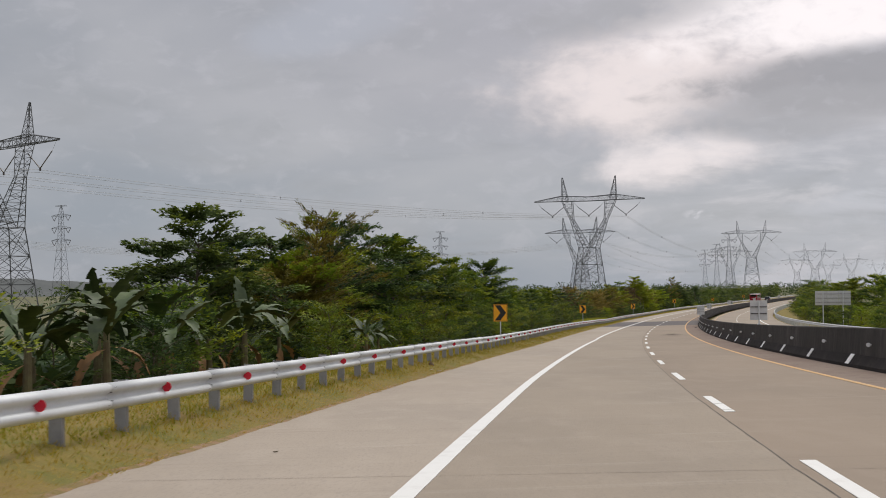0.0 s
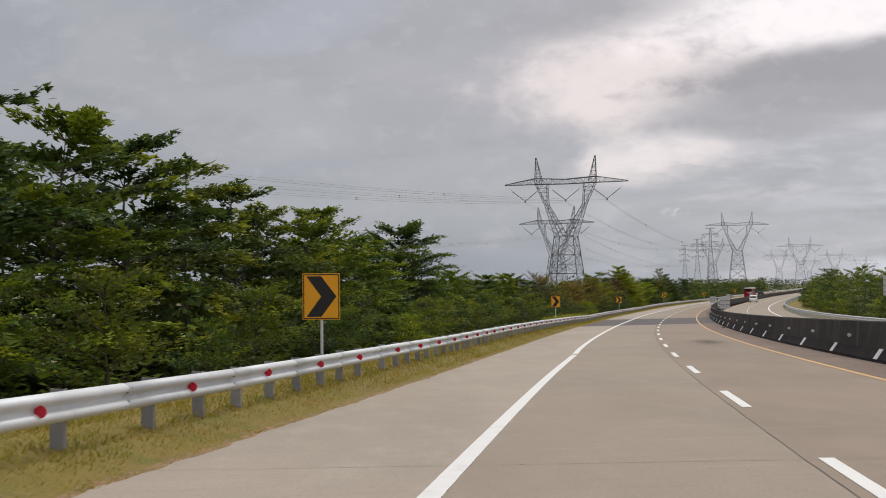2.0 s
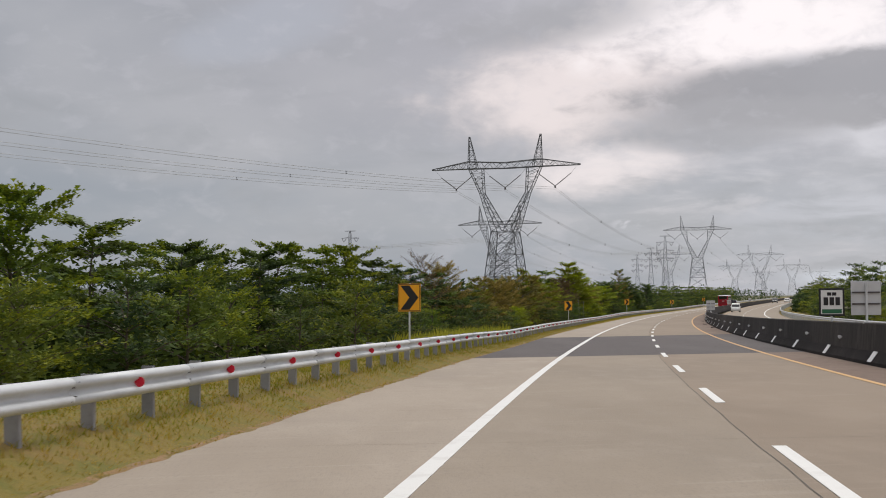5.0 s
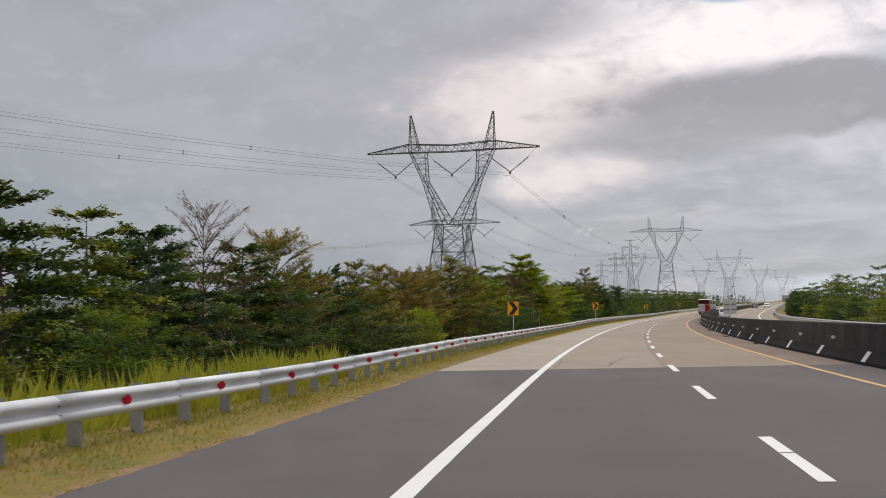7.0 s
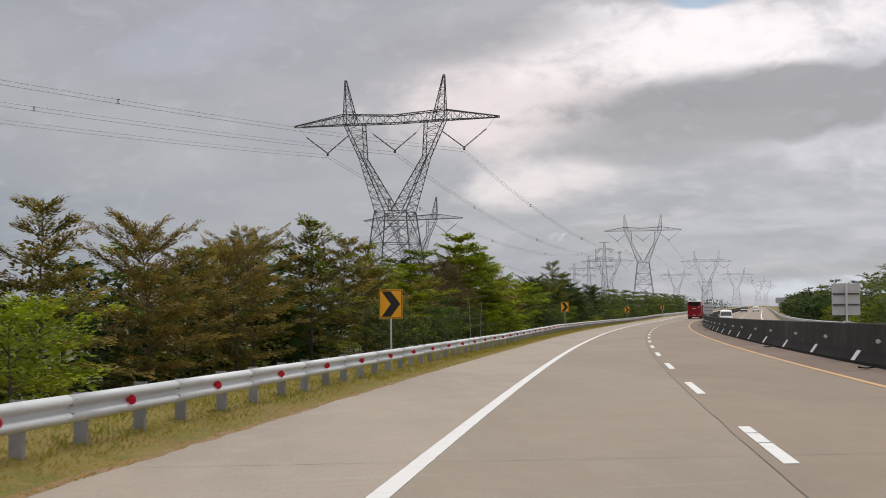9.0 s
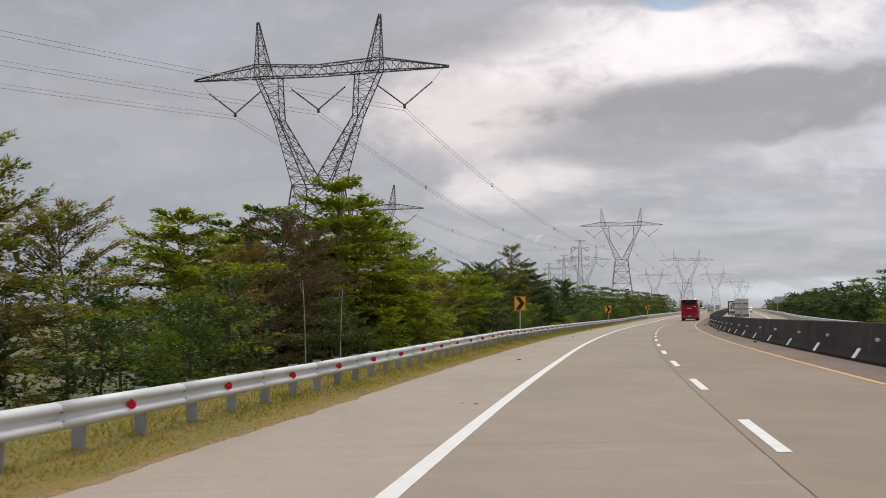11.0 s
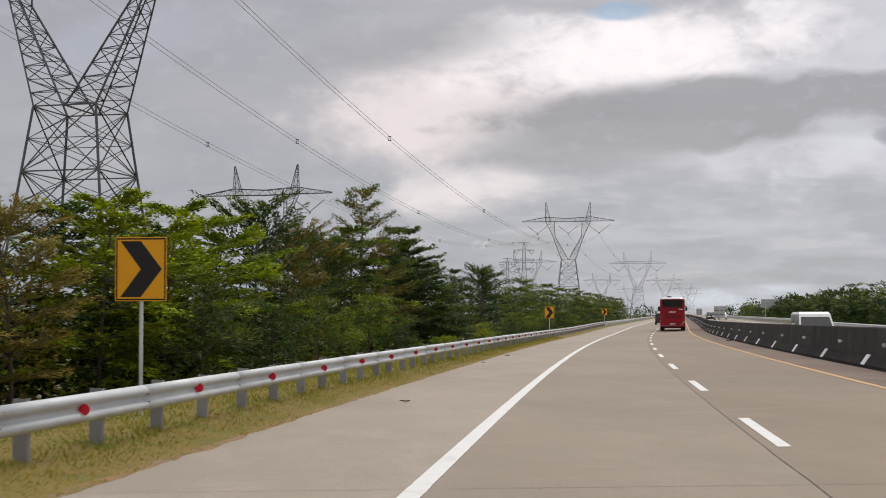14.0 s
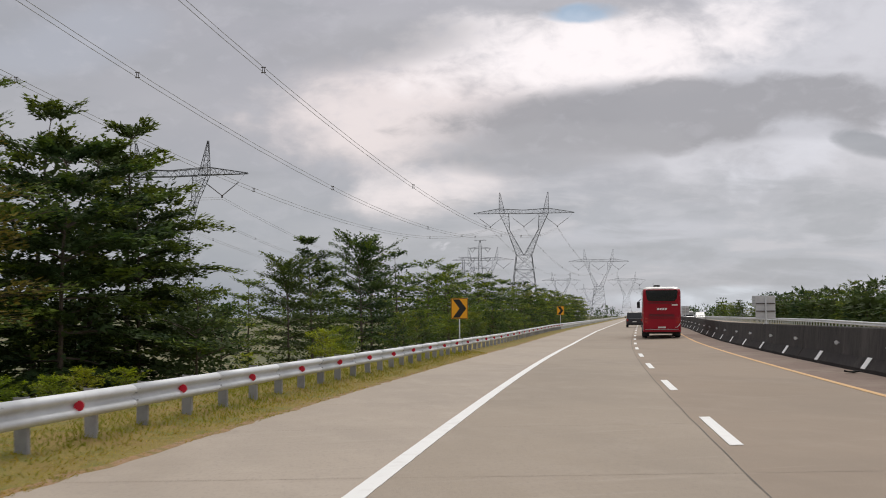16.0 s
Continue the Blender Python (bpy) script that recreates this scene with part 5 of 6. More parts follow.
def chevron_sign(s, d, z):
    t = thing("chevron_sign", "yellow road sign with a black chevron on a grey post", "road sign", group="chevron signs", m=stand(s, d, 0) @ pose(0, 0, 0, 0, 0, 6))
    foot = foot_level(s, d) - along(s, d).z
    bm = bmesh.new()
    box(bm, -0.38, 0.38, -0.004, 0.004, z - 0.47, z + 0.47, 0.003)
    part("panel", bm, SIGN_YELLOW, t)
    bm = bmesh.new()
    pts = [(-0.30, 0.41), (0.0, 0.41), (0.31, 0.0), (0.0, -0.41), (-0.30, -0.41), (0.0, 0.0)]
    fa = [bm.verts.new((x, -0.007, z + y)) for x, y in pts]
    bk = [bm.verts.new((x, -0.005, z + y)) for x, y in pts]
    for q in ((0, 1, 2, 5), (5, 2, 3, 4)):
        bm.faces.new([fa[i] for i in q])
    for i in range(6):
        bm.faces.new((fa[i], bk[i], bk[(i + 1) % 6], fa[(i + 1) % 6]))
    for x0, x1, z0, z1 in ((-0.365, 0.365, 0.435, 0.455), (-0.365, 0.365, -0.455, -0.435), (-0.365, -0.345, -0.43, 0.43), (0.345, 0.365, -0.43, 0.43)):
        edge = bmesh.new()
        box(edge, x0, x1, -0.0075, -0.0045, z + z0, z + z1)
        part("border_strip", edge, SIGN_BLACK, t)
    part("chevron", bm, SIGN_BLACK, t, "black arrow head pointing along the bend")
    bm = bmesh.new()
    tube(bm, (0, 0.04, foot - 0.4), (0, 0.04, z + 0.4), 0.03, 0.03, 10)
    for zz in (z - 0.3, z + 0.3):
        box(bm, -0.07, 0.07, 0.005, 0.08, zz - 0.025, zz + 0.025)
    part("post", bm, GALVANISED, t)


for s, d, z in ((69.35, -5.86, 1.98), (151.8, -6.6, 2.18), (235.7, -6.7, 2.02), (321.2, -6.7, 2.32), (404.8, -5.98, 2.04), (487, -6.2, 2.05)):
    chevron_sign(s, d, z)



def sign_back(s, d, z, w=0.8, h=0.9):
    """The back of a sign for the other carriageway, on the median."""
    t = thing("road_sign", "back of a pale metal road sign on the median barrier", "road sign", group="median signs", m=stand(s, d, 0, 8))
    bm = bmesh.new()
    box(bm, -w / 2, w / 2, 0.0, 0.006, z - h / 2, z + h / 2, 0.002)
    part("panel", bm, SIGN_BACK, t)
    for zz in (z - h * 0.17, z + h * 0.17):
        bm = bmesh.new()
        box(bm, -w / 2 + 0.03, w / 2 - 0.03, -0.035, -0.001, zz - 0.02, zz + 0.02)
        part("brace", bm, BOLT, t, "dark horizontal brace")
    bm = bmesh.new()
    tube(bm, (0, -0.05, 0.95), (0, -0.05, z + h * 0.45), 0.032, 0.032, 8)
    box(bm, -0.09, 0.09, -0.1, 0.0, 0.98, 1.08, 0.01)
    part("post", bm, GALVANISED, t)


for s in (60.8, 144.2, 232.3, 315.0, 399.8, 483.0):
    sign_back(s, 6.95, 1.70)

SIGN_WHITE = material("white_sign_face", (0.72, 0.73, 0.72), 0.45, grain=((5, (0.6, 0.61, 0.6), 0.5, 0.4, 0.7),))
SIGN_GREEN = material("green_sign_band", (0.02, 0.13, 0.06), 0.45)


def kilometre_sign(s, d, z, number):
    t = thing("kilometre_sign", "white kilometre sign reading 308 with a black rim" if number else "white kilometre sign with unreadable print and a black rim", "road sign", m=stand(s, d, 0, 4))
    w, h = 0.78, 0.86
    bm = bmesh.new()
    box(bm, -w / 2, w / 2, 0.0, 0.012, z - h / 2, z + h / 2, 0.004)
    part("panel", bm, SIGN_BLACK, t, "black rim panel")
    bm = bmesh.new()
    box(bm, -w / 2 + 0.06, w / 2 - 0.06, -0.006, 0.004, z - h / 2 + 0.06, z + h / 2 - 0.06, 0.002)
    part("face", bm, SIGN_WHITE, t)
    bm = bmesh.new()
    box(bm, -w / 2 + 0.09, w / 2 - 0.09, -0.009, -0.002, z - h / 2 + 0.08, z - h / 2 + 0.21, 0.002)
    part("band", bm, SIGN_GREEN, t, "green band with unreadable print")
    bm = bmesh.new()
    for k in range(2):
        box(bm, -0.14 + 0.15 * k, -0.01 + 0.15 * k, -0.009, -0.004, z + 0.20, z + 0.30)
    part("small_print", bm, SIGN_BLACK, t)
    if number:
        cu = bpy.data.curves.new("number", "FONT")
        cu.body, cu.size, cu.align_x, cu.align_y, cu.extrude, cu.offset = number, 0.36, "CENTER", "CENTER", 0.002, 0.008
        tmp = new("number_curve", cu)
        me = bpy.data.meshes.new_from_object(tmp.evaluated_get(bpy.context.evaluated_depsgraph_get()))
        bpy.data.objects.remove(tmp)
        me.materials.clear()
        me.materials.append(SIGN_BLACK)
        part("number", me, None, t, "black number 308").matrix_local = pose(0, -0.009, z + 0.02, 90, 0, 0)
    else:
        for k in range(3):
            bm = bmesh.new()
            box(bm, -0.25 + 0.18 * k, -0.11 + 0.18 * k, -0.009, -0.004, z - 0.10, z + 0.15)
            part("print_bar", bm, SIGN_BLACK, t)
    bm = bmesh.new()
    tube(bm, (0, 0.05, 0.95), (0, 0.05, z + 0.35), 0.032, 0.032, 8)
    part("post", bm, GALVANISED, t)


kilometre_sign(322.3, 6.95, 1.64, "308")
kilometre_sign(149.8, 6.95, 1.64, "")


def board_back(s, d, z, w, h):
    """A wide board on two posts, seen from behind."""
    t = thing("signboard", "back of a wide pale signboard on two posts", "road sign", m=stand(s, d, 0, 0))
    foot = foot_level(s, d) - along(s, d).z
    for k in range(3):
        bm = bmesh.new()
        box(bm, -w / 2 + k * w / 3 + 0.01, -w / 2 + (k + 1) * w / 3 - 0.01, 0.0, 0.01, z - h / 2, z + h / 2, 0.003)
        part("panel", bm, SIGN_BACK, t)
    for zz in (z - h * 0.3, z, z + h * 0.3):
        bm = bmesh.new()
        box(bm, -w / 2, w / 2, -0.05, -0.001, zz - 0.03, zz + 0.03)
        part("brace", bm, POST_STEEL, t)
    for x in (-w * 0.28, w * 0.28):
        bm = bmesh.new()
        tube(bm, (x, -0.11, foot - 0.5), (x, -0.11, z + h * 0.45), 0.06, 0.06, 10)
        part("post", bm, GALVANISED, t)


board_back(152, 21.7, 2.95, 3.9, 1.6)
board_back(545, 20.5, 2.9, 3.2, 1.5)

# ---------------------------------------------------------------- vehicles
RED_PAINT = material("red_coach_paint", (0.30, 0.0015, 0.014), 0.45, grain=((0.8, (0.22, 0.002, 0.010), 0.6, 0.4, 0.7),), coat=0.15, spec=0.3)
WHITE_BODY = material("white_vehicle_paint", (0.72, 0.72, 0.70), 0.35, coat=0.4, grain=((1.5, (0.6, 0.59, 0.57), 0.5, 0.45, 0.7),))
DARK_BODY = material("dark_blue_black_paint", (0.012, 0.014, 0.022), 0.25, coat=0.6)
GLASS = material("tinted_glass", (0.010, 0.011, 0.013), 0.08, spec=0.7)
TYRE = material("tyre_rubber", (0.018, 0.018, 0.018), 0.85)
PLASTIC = material("black_plastic", (0.02, 0.02, 0.021), 0.6)
TAIL_LIGHT = material("red_tail_light", (0.35, 0.01, 0.012), 0.2, coat=0.5)
CHROME = material("pale_trim", (0.6, 0.6, 0.61), 0.3, 0.6)
PLATE = material("plate", (0.65, 0.65, 0.62), 0.5)


def wheel(parent, x, y, r, w):
    bm = bmesh.new()
    tube(bm, (x - w / 2, y, r), (x + w / 2, y, r), r, r, 24)
    t = part("tyre", bm, TYRE, parent)
    bm = bmesh.new()
    tube(bm, (x - w / 2 - 0.01, y, r), (x + w / 2 + 0.01, y, r), r * 0.58, r * 0.58, 18)
    part("rim", bm, CHROME, t)


def coach(s, d):
    t = thing("bus", "red touring coach with a white roof and dark rear window", "bus", m=stand(s, d, 0.0, sloped=True))
    # rear outline, rounded; y is ahead, the tail at y = 0
    def outline(w, z0, z1, rad, n=5):
        pts = []
        for cx, cz, a0 in ((w / 2 - rad, z1 - rad, 0), (-w / 2 + rad, z1 - rad, 90), (-w / 2 + 0.06, z0 + 0.06, 180), (w / 2 - 0.06, z0 + 0.06, 270)):
            r = rad if cz > 2 else 0.06
            for k in range(n):
                a = radians(a0 + 90 * k / (n - 1))
                pts.append((cx + math.cos(a) * r, cz + math.sin(a) * r))
        return pts
    bm = bmesh.new()
    secs = []
    for y, w, z0, z1 in ((0.0, 2.14, 0.62, 3.02), (0.06, 2.28, 0.50, 3.10), (0.22, 2.36, 0.42, 3.14), (11.6, 2.36, 0.36, 3.14), (11.95, 2.2, 0.42, 3.0)):
        secs.append([(x, y, z) for x, z in outline(w, z0, z1, 0.16)])
    loft(bm, secs)
    part("body", bm, RED_PAINT, t, smooth=False)
    bm = bmesh.new()
    secs = []
    for y, w, z0, z1 in ((0.10, 2.00, 3.04, 3.17), (0.40, 2.30, 3.0, 3.27), (11.3, 2.30, 3.0, 3.27), (11.8, 2.1, 2.98, 3.15)):
        secs.append([(x, y, z) for x, z in ((-w / 2, z0), (w / 2, z0), (w / 2, z1 - 0.1), (w / 2 - 0.12, z1 - 0.03), (w / 2 - 0.35, z1), (-w / 2 + 0.35, z1), (-w / 2 + 0.12, z1 - 0.03), (-w / 2, z1 - 0.1))])
    loft(bm, secs)
    part("roof", bm, WHITE_BODY, t, "white roof")
    bm = bmesh.new()
    box(bm, -0.48, -0.08, 0.9, 2.2, 3.2, 3.40, 0.05)
    part("roof_unit", bm, PLASTIC, t, "dark roof ventilation unit")
    bm = bmesh.new()
    secs = []
    for y, g in ((-0.02, 0.0), (0.1, 0.03)):
        secs.append([(x * (1 + g), y, z) for x, z in ((-0.92, 2.50), (-0.80, 2.36), (0.80, 2.36), (0.92, 2.50), (1.00, 3.00), (0.94, 3.06), (-0.94, 3.06), (-1.00, 3.00))])
    loft(bm, secs)
    part("rear_window", bm, GLASS, t, "dark tinted rear window")
    for x0 in (-1.187, 1.177):
        bm = bmesh.new()
        box(bm, x0, x0 + 0.012, 0.8, 11.2, 2.0, 2.95, 0.004)
        part("side_window", bm, GLASS, t)
    bm = bmesh.new()
    for zz in (1.28, 1.36, 1.44, 1.52):
        box(bm, -0.78, 0.78, -0.012, 0.02, zz, zz + 0.025)
    for zz in (2.2, 2.28):
        box(bm, -0.9, 0.9, -0.010, 0.02, zz, zz + 0.018)
    part("engine_grille", bm, PLASTIC, t, "thin dark louvres")
    for x in (-1.0, 1.0):
        for z0 in (0.95, 1.16):
            bm = bmesh.new()
            box(bm, x - 0.12, x + 0.12, -0.016, 0.05, z0, z0 + 0.16, 0.02)
            part("tail_light", bm, TAIL_LIGHT, t)
    bm = bmesh.new()
    box(bm, -1.16, 1.16, 0.02, 0.3, 0.42, 0.56, 0.04)
    part("bumper", bm, RED_PAINT, t)
    bm = bmesh.new()
    box(bm, -1.06, 1.06, -0.005, 0.03, 0.575, 0.60, 0.004)
    part("trim_strip", bm, CHROME, t, "thin pale strip over the bumper")
    bm = bmesh.new()
    box(bm, -0.24, 0.24, -0.016, 0.01, 0.66, 0.76, 0.003)
    part("number_plate", bm, PLATE, t)
    # lettering that shows as a slanted pale mark, and a smaller one
    bm = bmesh.new()
    for k in range(4):
        x = -0.32 + 0.16 * k
        v = [bm.verts.new(p) for p in ((x, -0.014, 1.80), (x + 0.12, -0.014, 1.80), (x + 0.17, -0.014, 1.93), (x + 0.05, -0.014, 1.93))]
        bm.faces.new(v)
    part("mark", bm, WHITE_BODY, t, "pale slanted lettering bars")
    bm = bmesh.new()
    box(bm, 0.62, 0.98, -0.014, 0.01, 2.08, 2.16, 0.002)
    part("mark", bm, WHITE_BODY, t)
    bm = bmesh.new()
    v = [bm.verts.new(p) for p in ((0.80, -0.016, 0.68), (1.12, -0.016, 0.86), (1.16, -0.016, 1.05), (0.95, -0.016, 0.72))]
    bm.faces.new(v)
    part("mark", bm, WHITE_BODY, t, "pale flame-shaped decal")
    bm = bmesh.new()
    box(bm, -0.95, 0.95, 0.5, 3.0, 0.30, 0.5, 0.03)
    part("underbody", bm, PLASTIC, t)
    for x in (-1.05, 1.05):
        for y in (3.0, 9.0):
            wheel(t, x, y, 0.5, 0.32)
    for x in (-1.0, 1.0):
        bm = bmesh.new()
        box(bm, x - 0.22, x + 0.22, 2.15, 2.18, 0.12, 0.5, 0.005)
        part("mud_flap", bm, PLASTIC, t)
    for x in (-1.42, 1.42):
        bm = bmesh.new()
        box(bm, x - 0.11, x + 0.11, 11.6, 11.75, 1.95, 2.4, 0.03)
        tube(bm, (x * 0.86, 11.65, 2.6), (x, 11.68, 2.4), 0.025, 0.025, 6)
        part("wing_mirror", bm, PLASTIC, t)


coach(429.5, 3.66)


def car(name, label, s, d, paint, away=True, width=1.82, length=4.6, height=1.75, van=False, category="car"):
    t = thing(name, label, category, m=stand(s, d, 0.0 if away else -0.3, 0 if away else 180))
    w, l, h = width, length, height
    def ring(y, ww, z0, z1, r):
        a = ww / 2
        return [(-a + r, y, z0), (a - r, y, z0), (a, y, z0 + r), (a, y, z1 - r), (a - r, y, z1), (-a + r, y, z1), (-a, y, z1 - r), (-a, y, z0 + r)]
    belt = h * 0.58
    bm = bmesh.new()
    loft(bm, [ring(y, ww, z0, z1, 0.08) for y, ww, z0, z1 in ((0.0, w * 0.86, 0.42, belt * 0.92), (0.10, w * 0.97, 0.30, belt), (0.5, w, 0.24, belt), (l * 0.62, w, 0.24, belt), (l * (0.93 if van else 0.72), w * 0.98, 0.24, belt * (0.98 if van else 0.93)), (l - 0.12, w * 0.94, 0.26, belt * 0.80), (l, w * 0.80, 0.36, belt * 0.62))])
    part("body", bm, paint, t)
    bm = bmesh.new()
    y1 = l * 0.9 if van else l * 0.72
    loft(bm, [[(-w * a / 2, y, z) , (w * a / 2, y, z), (w * b / 2, yy, zz), (-w * b / 2, yy, zz)] for (a, y, z, b, yy, zz) in ((0.95, 0.08, belt - 0.02, 0.95, y1, belt - 0.02), (0.86, 0.22, h * 0.94, 0.86, l * (0.74 if van else 0.52), h * 0.94), (0.76, 0.40, h, 0.78, l * (0.68 if van else 0.46), h))])
    part("cabin", bm, paint, t)
    bm = bmesh.new()
    v = [bm.verts.new(p) for p in ((-w * 0.40, 0.055, belt + 0.05), (w * 0.40, 0.055, belt + 0.05), (w * 0.37, 0.165, h * 0.90), (-w * 0.37, 0.165, h * 0.90))]
    bm.faces.new(v)
    part("rear_window", bm, GLASS, t, "dark rear window")
    bm = bmesh.new()
    yb, yt = y1 + 0.015, l * (0.74 if van else 0.52) + 0.03
    v = [bm.verts.new(p) for p in ((w * 0.42, yb - 0.02, belt + 0.03), (-w * 0.42, yb - 0.02, belt + 0.03), (-w * 0.38, yt + 0.02, h * 0.91), (w * 0.38, yt + 0.02, h * 0.91))]
    bm.faces.new(v)
    part("windscreen", bm, GLASS, t, "dark windscreen")
    for sx in (-1, 1):
        bm = bmesh.new()
        v = [bm.verts.new(p) for p in ((sx * w * 0.478, 0.4, belt + 0.04), (sx * w * 0.478, y1 - 0.35, belt + 0.04), (sx * w * 0.437, l * (0.7 if van else 0.5), h * 0.92), (sx * w * 0.437, 0.45, h * 0.92))]
        bm.faces.new(v if sx > 0 else v[::-1])
        part("side_window", bm, GLASS, t)
        bm = bmesh.new()
        box(bm, sx * w * 0.42 - 0.09, sx * w * 0.42 + 0.09, -0.02, 0.14, belt * 0.66, belt * 0.94, 0.03)
        part("tail_light", bm, TAIL_LIGHT, t)
        bm = bmesh.new()
        box(bm, sx * w * 0.36 - 0.16, sx * w * 0.36 + 0.16, l - 0.12, l - 0.02, belt * 0.55, belt * 0.72, 0.03)
        part("headlight", bm, CHROME, t)
        bm = bmesh.new()
        box(bm, sx * (w / 2 + 0.1) - 0.09, sx * (w / 2 + 0.1) + 0.09, l * 0.62, l * 0.62 + 0.1, belt + 0.02, belt + 0.17, 0.03)
        part("wing_mirror", bm, paint, t)
        for y in (0.85, l - 0.9):
            wheel(t, sx * (w / 2 - 0.11), y, 0.34, 0.22)
    bm = bmesh.new()
    box(bm, -w * 0.44, w * 0.44, -0.05, 0.2, 0.32, 0.56, 0.05)
    part("bumper", bm, PLASTIC, t)
    bm = bmesh.new()
    box(bm, -0.22, 0.22, -0.06, -0.045, 0.58, 0.69, 0.003)
    part("number_plate", bm, PLATE, t)
    return t


car("car", "black sport utility vehicle on the motorway", 492, 1.7, DARK_BODY, length=4.5, width=1.85)
car("van", "white minibus on the oncoming carriageway", 371, 9.7, WHITE_BODY, away=False, width=1.72, length=4.6, height=1.74, van=True, category="van")
car("car", "dark grey car on the oncoming carriageway", 572, 10.4, DARK_BODY, away=False)
car("car", "silver car on the oncoming carriageway", 600, 13.6, WHITE_BODY, away=False, height=1.6)

# ---------------------------------------------------------------- bananas
BANANA = material("banana_leaf", (0.034, 0.062, 0.014), 0.6, grain=((2.5, (0.08, 0.12, 0.03), 0.7, 0.4, 0.65), (9, (0.028, 0.05, 0.015), 0.5, 0.45, 0.7)), stretch=(1, 1, 3), random_object=0.3)
BANANA_DRY = material("dead_banana_leaf", (0.24, 0.13, 0.05), 0.8, grain=((3, (0.14, 0.08, 0.035), 0.7, 0.4, 0.7),), random_object=0.2)
BANANA_STEM = material("banana_stem", (0.14, 0.13, 0.06), 0.7, grain=((4, (0.09, 0.06, 0.035), 0.7, 0.4, 0.65),))


def banana_leaf_mesh(seed, length, width, curl, mat):
    rng = random.Random(seed)
    bm = bmesh.new()
    rows, n = [], 16
    for i in range(n + 1):
        t = i / n
        a = radians(62) - curl * t * t
        y = length * (t * math.cos(radians(62) - curl * t * 0.6))
        z = length * (t * math.sin(radians(62) - curl * t * 0.72))
        w = 0.0 if t < 0.12 else width * math.sin(math.pi * min(1, (t - 0.12) / 0.88)) ** 0.6
        w = max(w, 0.02)
        rows.append([bm.verts.new((sx * w * rng.uniform(0.86, 1.05) * 0.5, y, z + abs(sx) * w * 0.16 - 0.02 * (sx == 0) - abs(sx) * 0.05 * rng.random())) for sx in (-1, -0.5, 0, 0.5, 1)])
    for a, b in zip(rows, rows[1:]):
        for k in range(4):
            if k in (0, 3) and rng.random() < 0.3:
                continue                             # torn
            bm.faces.new((a[k], a[k + 1], b[k + 1], b[k]))
    return mesh_of("leaf", bm, mat, True)


def banana_plant(s, d, size, seed):
    rng = random.Random(seed)
    m = Matrix.Translation((along(s, d).x, along(s, d).y, foot_level(s, d))) @ Matrix.Rotation(rng.uniform(0, 6), 4, "Z") @ Matrix.Diagonal((size, size, size, 1))
    t = thing("banana_plant", "green banana plant with torn drooping leaves", "plant", group="banana plants", m=m)
    bm = bmesh.new()
    tube(bm, (0, 0, -0.4), (0.04, 0, 1.9), 0.14, 0.07, 10)
    part("stem", bm, BANANA_STEM, t)
    for k in range(9):
        dead = k < 2
        lf = part("leaf", BANANA_LEAVES[3 if dead else k % 3], None, t, "brown dead leaf" if dead else "")
        lf.matrix_local = pose(0, 0, 1.55 + 0.05 * k, rng.uniform(-14, 26) - (85 if dead else 0), rng.uniform(-8, 8), k * 137 + rng.uniform(-15, 15))


BANANA_LEAVES = [banana_leaf_mesh(1, 1.8, 0.44, 0.4, BANANA), banana_leaf_mesh(2, 1.9, 0.46, 1.0, BANANA), banana_leaf_mesh(3, 1.6, 0.40, 1.6, BANANA), banana_leaf_mesh(4, 1.1, 0.30, 0.9, BANANA_DRY)]
for k, (s, d, size) in enumerate(((24.5, -9.6, 0.95), (26, -10.4, 1.05), (27.5, -9.4, 0.85), (29, -10.2, 1.0), (30.5, -9.4, 0.8), (32, -10.2, 0.95), (33.5, -9.4, 0.9), (35, -9.9, 0.95), (36.5, -9.2, 0.75), (23, -10.6, 1.0), (25.5, -11.6, 1.1), (31, -11.6, 1.1), (49.5, -9.2, 0.7), (51, -9.7, 0.65), (52.5, -9.3, 0.6))):
    banana_plant(s, d, size, 40 + k)

# ---------------------------------------------------------------- grass in the verge
GREEN_BLADE = leaf_material("green_grass_blades", (0.20, 0.235, 0.024), (0.31, 0.30, 0.035), (0.27, 0.26, 0.03))
GRASS_BLADE = leaf_material("grass_blades", (0.30, 0.27, 0.030), (0.45, 0.30, 0.05), (0.38, 0.28, 0.040))


VERGE_TABLE = (np.arange(0, 480, 2.0), [verge_line(q) for q in np.arange(0, 480, 2.0)])


